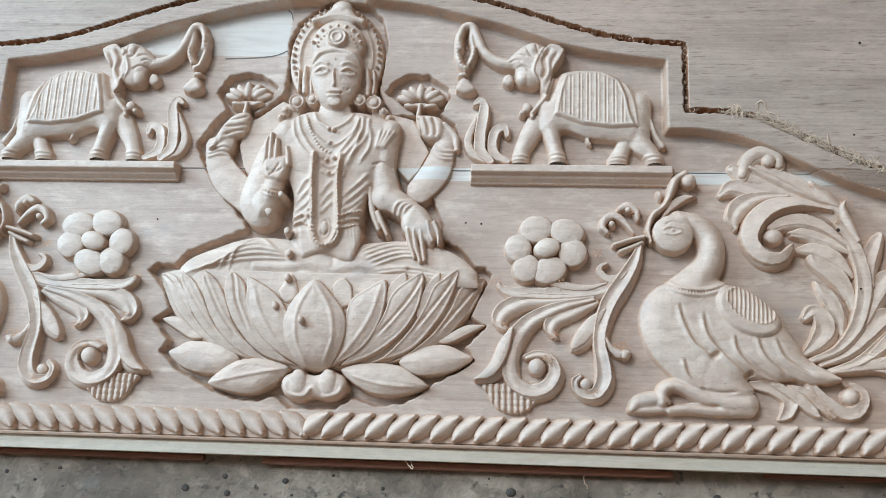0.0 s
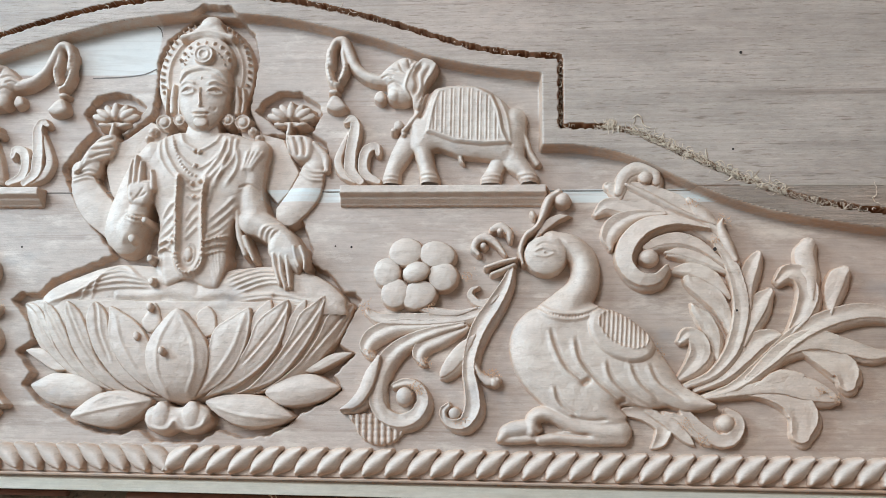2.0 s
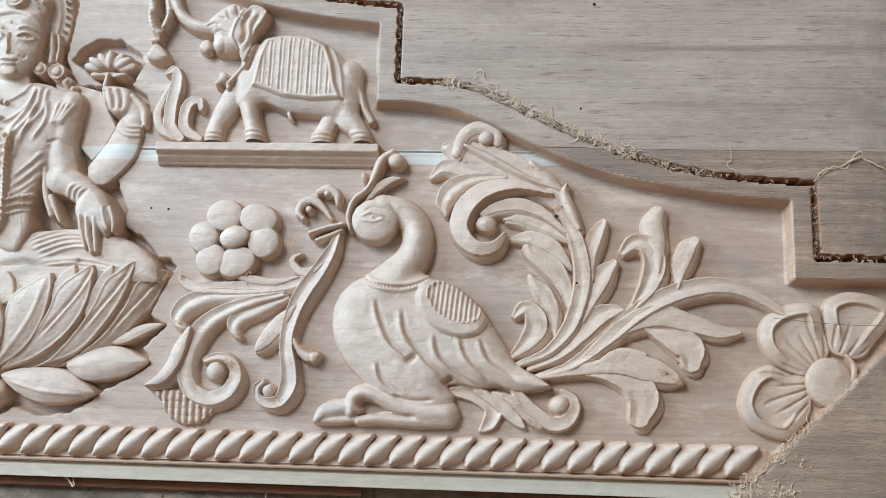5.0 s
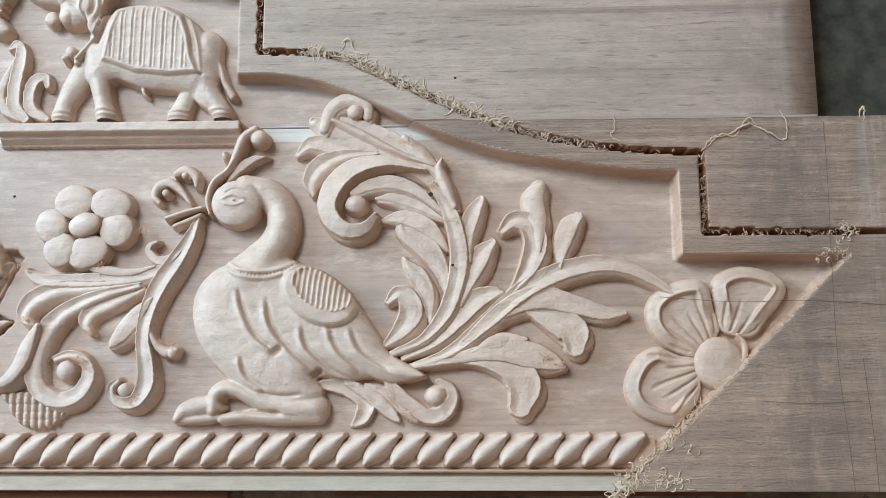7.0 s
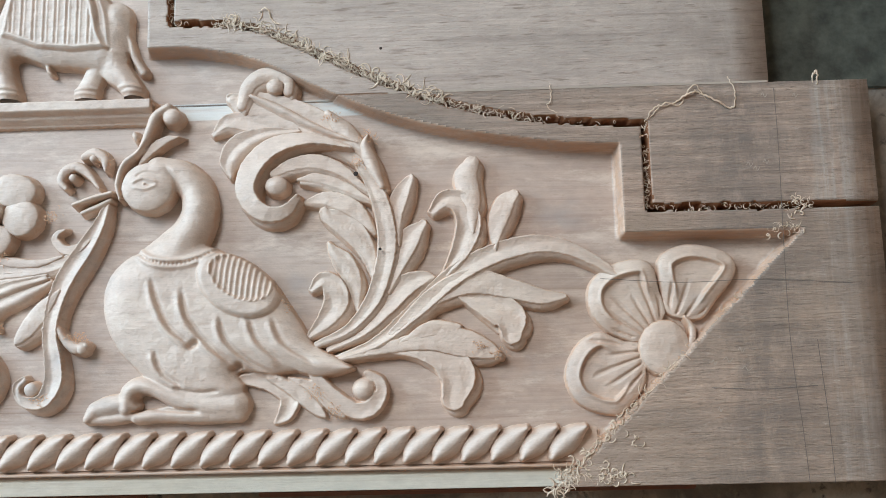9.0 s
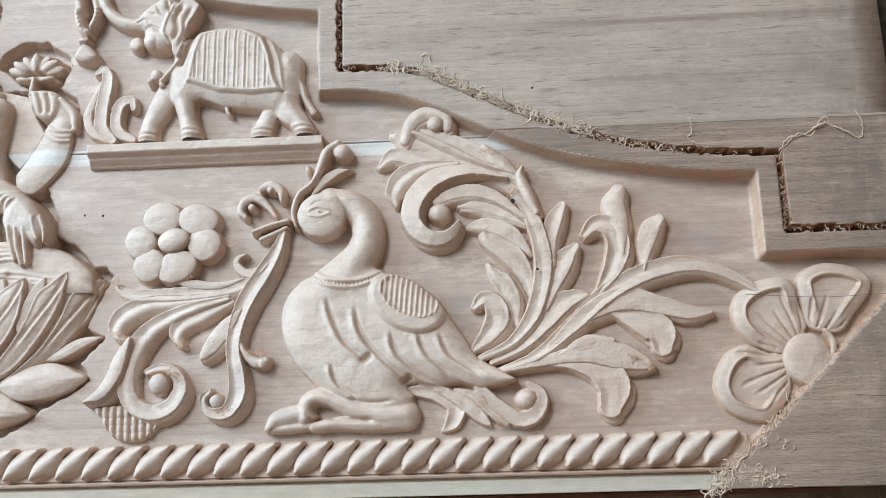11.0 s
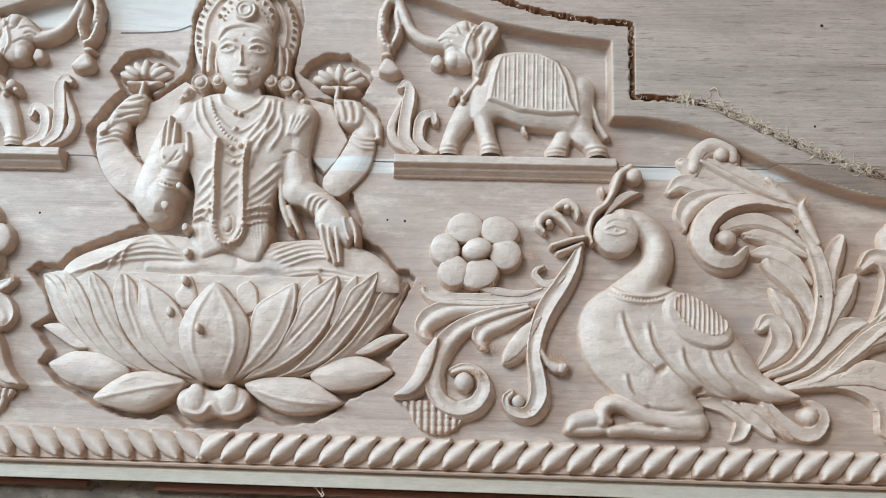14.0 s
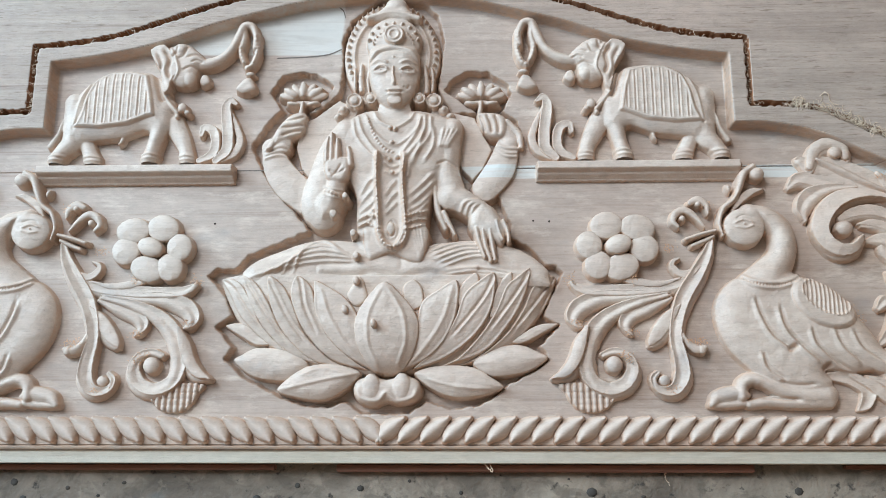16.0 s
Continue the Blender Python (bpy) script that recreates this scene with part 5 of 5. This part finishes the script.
    # lowered arm with hanging hand
    r.stroke([(82, 399, 15), (78, 373, 15), (75, 345, 17), (82, 317, 18)], 19, dome=0.6, soft=3)
    for k in range(4):
        a, b = ((90, 396), (75, 370))
        r.line([(a[0] - k * 6, a[1]), (b[0] - k * 3, b[1])], 2.2, 2.4)
    r.line([(65, 351), (75, 354), (87, 348)], 1.5, -2.2, False)
    r.stroke([(80, 312, 19), (95, 305, 17), (112, 293, 16)], 21, dome=0.55, soft=2)
    for k in (0, 9, 17):
        r.line([(x + k * 0.75, y - k * 0.25) for x, y in ((90, 287), (97, 301), (115, 306))], 2.2, 2.8, False)
    r.area([(103, 292), (115, 304), (130, 299), (142, 283), (148, 266), (141, 245), (127, 252), (107, 262), (99, 276)], 24, 4, 12, soft=2)
    for pts in ([(110, 269, 6), (114, 252, 5.5), (120, 234, 4)], [(118, 267, 6), (121, 248, 5.5), (127, 230, 4.5)], [(126, 267, 6), (129, 248, 5.5), (132, 231, 4.5)], [(134, 278, 6), (137, 265, 5), (141, 255, 4)], [(142, 278, 5), (147, 265, 5), (148, 252, 4)]):
        r.stroke(pts, 25, dome=0.5)
    r.stroke([(61, 323, 5), (65, 295, 6), (74, 271, 5)], 14, dome=0.5)
    r.stroke([(72, 292, 5), (78, 278, 5), (85, 264, 4)], 15, dome=0.5)
    part("seated_figure_relief", r.mesh("seated_figure_relief"), panel, "carved crowned figure seated on the lotus")


figure()

# ---------------------------------------------------------------- shavings, fibres and marks


def wire_mesh(name, paths, mat, sides=3):
    """Thin round wires along paths of (points, radius), joined in one mesh."""
    verts, faces = [], []
    for pts, rad in paths:
        p = np.array(pts, float)
        n = len(p)
        t = np.gradient(p, axis=0)
        t /= np.linalg.norm(t, axis=1)[:, None] + 1e-9
        a = np.cross(t, (0.3, 0.2, 0.93))
        a /= np.linalg.norm(a, axis=1)[:, None] + 1e-9
        b = np.cross(t, a)
        base = len(verts)
        taper = 0.35 + 0.65 * np.sin(np.pi * np.linspace(0.06, 0.94, n))
        for i in range(n):
            for k in range(sides):
                w = 2 * math.pi * k / sides
                verts.append(tuple(p[i] + rad * taper[i] * (math.cos(w) * a[i] + 0.45 * math.sin(w) * b[i])))
        for i in range(n - 1):
            for k in range(sides):
                q = base + i * sides
                faces.append((q + k, q + (k + 1) % sides, q + sides + (k + 1) % sides, q + sides + k))
    me = bpy.data.meshes.new(name)
    me.from_pydata(verts, [], faces)
    me.polygons.foreach_set("use_smooth", np.ones(len(me.polygons), bool))
    me.materials.append(mat)
    return me


def curl(rng, x, y, z, size):
    """A small curled fibre that starts at a place (mm)."""
    n = 12
    turn = rng.uniform(0.04, 0.5) * rng.choice((-1, 1))
    head = rng.uniform(0, 2 * math.pi)
    step = size / n
    pts = [(x, y, z)]
    lift = rng.uniform(-0.1, 0.5)
    for i in range(n):
        head += turn * rng.uniform(0.3, 1.5)
        lx, ly, lz = pts[-1]
        lift -= 0.09
        pts.append((lx + math.cos(head) * step, ly + math.sin(head) * step, max(z, lz + lift * step)))
    return np.array(pts) / 1000


rng = np.random.default_rng(5)
paths = []
seg = np.r_[0, np.cumsum(np.hypot(*np.diff(KERF, axis=0).T))]
spots = []
for i in range(1350):
    side = 1 if rng.random() < 0.62 else -1
    x = rng.uniform(60, 868) if i % 9 == 0 else rng.choice((rng.uniform(480, 775), rng.uniform(520, 690)))
    s = np.interp(x, KERF[:, 0], seg)
    y = np.interp(s, seg, KERF[:, 1])
    deep = rng.random() < 0.6
    spots.append((side * x + rng.normal(0, 2.0), y + rng.normal(0.3, 1.3) + (0 if deep else abs(rng.normal(0, 3.0))), RIM - (rng.uniform(2, 7) if deep else 0.8), rng.uniform(4, 9) if deep else rng.uniform(6, 16)))
for x, y, size in [(868, rng.uniform(240, 315), 6) for _ in range(70)] + [(rng.uniform(868, 1000), 237, 6) for _ in range(80)] + [(440, rng.uniform(424, 508), 6) for _ in range(55)]:
    for side in (1, -1):
        spots.append((side * x + rng.normal(0, 2), y + rng.normal(0, 1.5), RIM - rng.uniform(1, 6), size))
for i in range(110):
    f = rng.beta(0.8, 3.2)
    x, y = 783 + f * 212, 3 + f * 208
    for side in ((1,) if i % 3 else (1, -1)):
        spots.append((side * x + rng.normal(0, 1.4 + 6 * (f < 0.14)), y + rng.normal(0, 1.4 + 4 * (f < 0.14)), RIM - 3 * rng.random(), rng.uniform(4, 10)))
for cx, cy, n in ((497, 421, 26), (1000, 236, 14), (985, 214, 14), (793, 8, 26), (815, 4, 12)):
    for i in range(n):
        spots.append((cx + rng.normal(0, 5), cy + abs(rng.normal(0, 4)), RIM, rng.uniform(5, 14)))
for i in range(95):
    f = rng.beta(0.7, 4.0)
    away = rng.normal(0.5, 1.6 + 1.8 * (f < 0.12))
    paths.append((curl(rng, 775 + f * 215 + away * 0.7, -4 + f * 212 - away * 0.7, RIM - 1 + 2 * rng.random(), rng.uniform(5, 12)), rng.uniform(0.0006, 0.0011)))
for cx, cy, n in ((822, 10, 16), (836, 9, 12), (1003, 238, 12), (988, 217, 9), (838, 36, 8)):
    for i in range(n):
        paths.append((curl(rng, cx + rng.normal(0, 7), cy + rng.normal(0, 3.5), RIM + 0.5, rng.uniform(4, 9)), rng.uniform(0.0006, 0.001)))
for i in range(150):
    x = rng.uniform(485, 690)
    paths.append((curl(rng, x, np.interp(x, KERF[:, 0], KERF[:, 1]) + abs(rng.normal(2, 3.0)), RIM + 0.3, rng.uniform(6, 15)), rng.uniform(0.0005, 0.0009)))
for x, y, z, size in spots:
    paths.append((curl(rng, x, y, z, size), rng.uniform(0.0003, 0.00065)))
tagged(new("wood_shavings", wire_mesh("wood_shavings", paths, SHAVING)), "pale curled router shavings lying along the cut slot", "wood shavings", kind="stuff")

# torn fibres on the carved edges
paths = []
torn = [(219, 209), (292, 212), (282, 116), (277, 121), (357, 136), (366, 135), (225, 158), (287, 147), (328, 82), (335, 246), (260, 279), (587, 332), (622, 312), (611, 288), (732, 114), (716, 120), (589, 67), (572, 84), (543, 160), (528, 175), (433, 340), (380, 298)]
for side in (1, -1):
    for cx, cy in torn:
        for i in range(34):
            paths.append((curl(rng, side * (cx + rng.normal(0, 4)), cy + rng.normal(0, 3), rng.uniform(11, 15), rng.uniform(2, 5)), rng.uniform(0.0002, 0.0004)))
for i in range(60):
    f = rng.beta(1.0, 2.4)
    for side in (1, -1):
        paths.append((curl(rng, side * (782 + f * 212 + rng.normal(0, 1.0)), 3 + f * 208 + rng.normal(0, 1.0), RIM - 2 * rng.random(), rng.uniform(3, 7)), rng.uniform(0.0003, 0.0006)))
for i in range(150):
    x = rng.uniform(-800, 805)
    paths.append((curl(rng, x, 17 + rng.normal(0, 1.0), 0, rng.uniform(3, 8)), rng.uniform(0.0002, 0.0004)))
for i in range(90):
    x = rng.uniform(40, 460)
    paths.append((curl(rng, x, 17 + rng.normal(0, 1.5), 1, rng.uniform(3, 9)), rng.uniform(0.0002, 0.0005)))
FIBRE = wood("torn_fibre", (0.74, 0.49, 0.32), (0.60, 0.36, 0.21), (0.42, 0.20, 0.10), 0.7)
tagged(new("torn_fibres", wire_mesh("torn_fibres", paths, FIBRE)), "orange torn wood fibres on the carved edges", "wood fibres", kind="stuff")


def string(pts, z, rad, label):
    line = spline([(x, y, z + 3 * (i % 2)) for i, (x, y) in enumerate(pts)], 9) / 1000
    rr = np.random.default_rng(len(pts))
    line[:, :2] += rr.normal(0, 0.0005, line[:, :2].shape)
    return tagged(new("loose_fibre", wire_mesh("loose_fibre", [(line, rad)], SHAVING, 5)), label, "wood fibre")


string([(869, 316), (879, 328), (895, 332), (911, 341), (920, 341), (934, 332), (946, 326), (950, 339), (945, 356)], 20, 0.0011, "long pale wood fibre curling from the slot corner")
string([(873, 319), (887, 332), (901, 331), (913, 348), (925, 335)], 20, 0.0009, "pale wood fibre tangled over the slot corner")
string([(1019, 349), (1023, 358), (1024, 345)], 20, 0.0012, "short pale splinter standing at the plank edge")
string([(786, 355), (787, 341), (783, 333), (791, 326)], 20, 0.0006, "thin pale fibre lying over the sawn face")
string([(339, 16), (328, 9), (320, 2), (317, 7), (319, 12)], 0, 0.0007, "thin pale fibre hanging over the ledge")
string([(321, 3), (323, -5), (321, -13), (326, -24)], -13, 0.0007, "thin pale fibre drooping to the floor")
string([(118, 15), (117, 3), (121, -4), (127, -9), (125, -2), (121, 6)], 0, 0.0008, "pale fibre snagged on the panel foot")
string([(14, 18), (13, 11), (16, 9)], 0, 0.0008, "short fibre on the ledge")
string([(522, 431), (530, 434), (535, 423), (543, 418)], 20, 0.0009, "pale fibre tuft beside the slot")


def flat_mark(name, pts, half, z, mat):
    """A thin mark that lies on a face, along points in mm."""
    line = spline(pts, 8)
    t = np.gradient(line[:, :2], axis=0)
    nrm = np.column_stack([-t[:, 1], t[:, 0]]) / (np.hypot(t[:, 0], t[:, 1])[:, None] + 1e-9)
    v = np.vstack([line[:, :2] + nrm * half, line[:, :2] - nrm * half])
    n = len(line)
    me = bpy.data.meshes.new(name)
    me.from_pydata([(x / 1000, y / 1000, z / 1000) for x, y in v], [], [(i + n, i + n + 1, i + 1, i) for i in range(n - 1)])
    me.materials.append(mat)
    return part(name, me, panel)


PENCIL = plain("pencil_line", (0.17, 0.145, 0.125), 0.6)
CHALK = plain("scratch", (0.45, 0.385, 0.32), 0.8)
flat_mark("pencil_line", [(985, 344), (985, 285), (982, 130), (987, 41), (989, -1)], 0.27, RIM + 0.35, PENCIL)
flat_mark("pencil_line", [(1005, 119), (1009, 50), (1010, -1)], 0.27, RIM + 0.35, PENCIL)
flat_mark("pencil_line", [(913, 80), (957, 78), (1002, 80)], 0.27, RIM + 0.35, PENCIL)
flat_mark("pencil_line", [(823, 176), (893, 171), (959, 172), (1039, 167)], 0.27, RIM + 0.35, PENCIL)
flat_mark("crack", [(-70, 579), (-63, 569), (-57, 563), (-54, 553)], 0.7, 0.35, PENCIL)
flat_mark("crack", [(-139, 499), (-104, 500), (-75, 503), (-58, 510)], 0.8, 0.35, PENCIL)
flat_mark("plank_seam", [(-415, 350.1), (-100, 350.1)], 0.6, 0.4, PENCIL)
flat_mark("plank_seam", [(135, 350.1), (560, 350.1)], 0.6, 0.4, PENCIL)
flat_mark("pale_seam", [(640, 350.4), (800, 350.2), (980, 350.2)], 1.0, RIM + 0.35, CHALK)
# faint unreadable scribbles on the sawn end
for x, y, w in ((924, 103, 14), (937, 111, 10), (914, 101, 8), (939, 95, 16), (962, 270, 9), (971, 276, 8), (956, 274, 10), (917, 61, 6), (1001, 336, 8), (973, 337, 10)):
    flat_mark("scribble", [(x, y), (x + w * 0.2, y + 2.5), (x + w * 0.35, y - 1.5), (x + w * 0.6, y + 1.5)], 0.3, RIM + 0.35, CHALK)


# A thin disc on the face, its near-black colour painting a hole's shade
def hole(x, y, z, r):
    bm = bmesh.new()
    bmesh.ops.create_cone(bm, cap_ends=True, segments=12, radius1=r / 1000, radius2=r * 0.8 / 1000, depth=0.0008)
    me = bpy.data.meshes.new("hole_disc")
    bm.to_mesh(me)
    bm.free()
    me.materials.append(DARK)
    ob = part("hole_disc", me, panel)
    ob.location = (x / 1000, y / 1000, z / 1000)


for x, y, z, r in ((197, 283, 0.1, 1.5), (178, 284, 0.1, 1.2), (648, 511, RIM, 2.0), (634, 393, RIM, 1.5), (-205, 283, 0.1, 1.3)):
    hole(x, y, z, r)
# Dark spots on the plume leaves, meant as knots
for (x, y), r in zip(((610, 277), (631, 208)), (2.2, 1.4)):
    hole(x, y, 17, r)

# ---------------------------------------------------------------- shadow strips at the panel foot and the floor's stones
# Added strips, coloured for the panel's reddish lower edge and the shadow under it
for a, b, d in ((-0.62, -0.12, 0.007), (-0.05, 0.42, 0.009), (0.52, 0.9, 0.005)):
    tagged(new("foot_shadow_strip", box_mesh("foot_shadow_strip", a, b, -d, -0.0006, FLOOR_Z, FLOOR_Z + 0.010, FOOT_SHADOW, 0.001)), "dark red strip added for the panel's reddish edge and its shadow", "batten", "battens at the panel foot")

verts, faces = [], []
rng = np.random.default_rng(11)
for i in range(300):
    x, y = rng.uniform(-1.0, 1.3), rng.uniform(-0.22, -0.012)
    r = rng.uniform(0.0015, 0.0065) * (1 if rng.random() < 0.9 else 1.6)
    k = 7
    base = len(verts)
    ph, ex = rng.uniform(0, 6.28), rng.uniform(0.6, 1.0)
    for ring, (rr, zz) in enumerate(((1.0, -0.001), (0.8, 0.0006), (0.4, 0.0012))):
        for j in range(k):
            a = ph + 2 * math.pi * j / k
            verts.append((x + r * rr * math.cos(a), y + r * rr * ex * math.sin(a), FLOOR_Z + zz * (0.5 + r * 90)))
    for ring in range(2):
        for j in range(k):
            q = base + ring * k
            faces.append((q + j, q + (j + 1) % k, q + k + (j + 1) % k, q + k + j))
    faces.append(tuple(base + 2 * k + j for j in range(k)))
me = bpy.data.meshes.new("floor_pebbles")
me.from_pydata(verts, [], faces)
me.polygons.foreach_set("use_smooth", np.ones(len(me.polygons), bool))
me.materials.append(STONE)
tagged(new("floor_pebbles", me), "dark pebbles worn bare in the concrete floor", "pebbles", kind="stuff")

# Dark sheet added over the floor to paint its shaded far corner
FLOOR_SHADE = plain("floor_shade", (0.085, 0.098, 0.078), 0.75, 0.65, 55)
tagged(new("floor_shade_sheet", box_mesh("floor_shade_sheet", 0.93, 2.4, 0.3525, 1.7, FLOOR_Z, FLOOR_Z + 0.003, FLOOR_SHADE, 0.001)), "dark green-black sheet added for the shaded part of the floor", "floor mat")
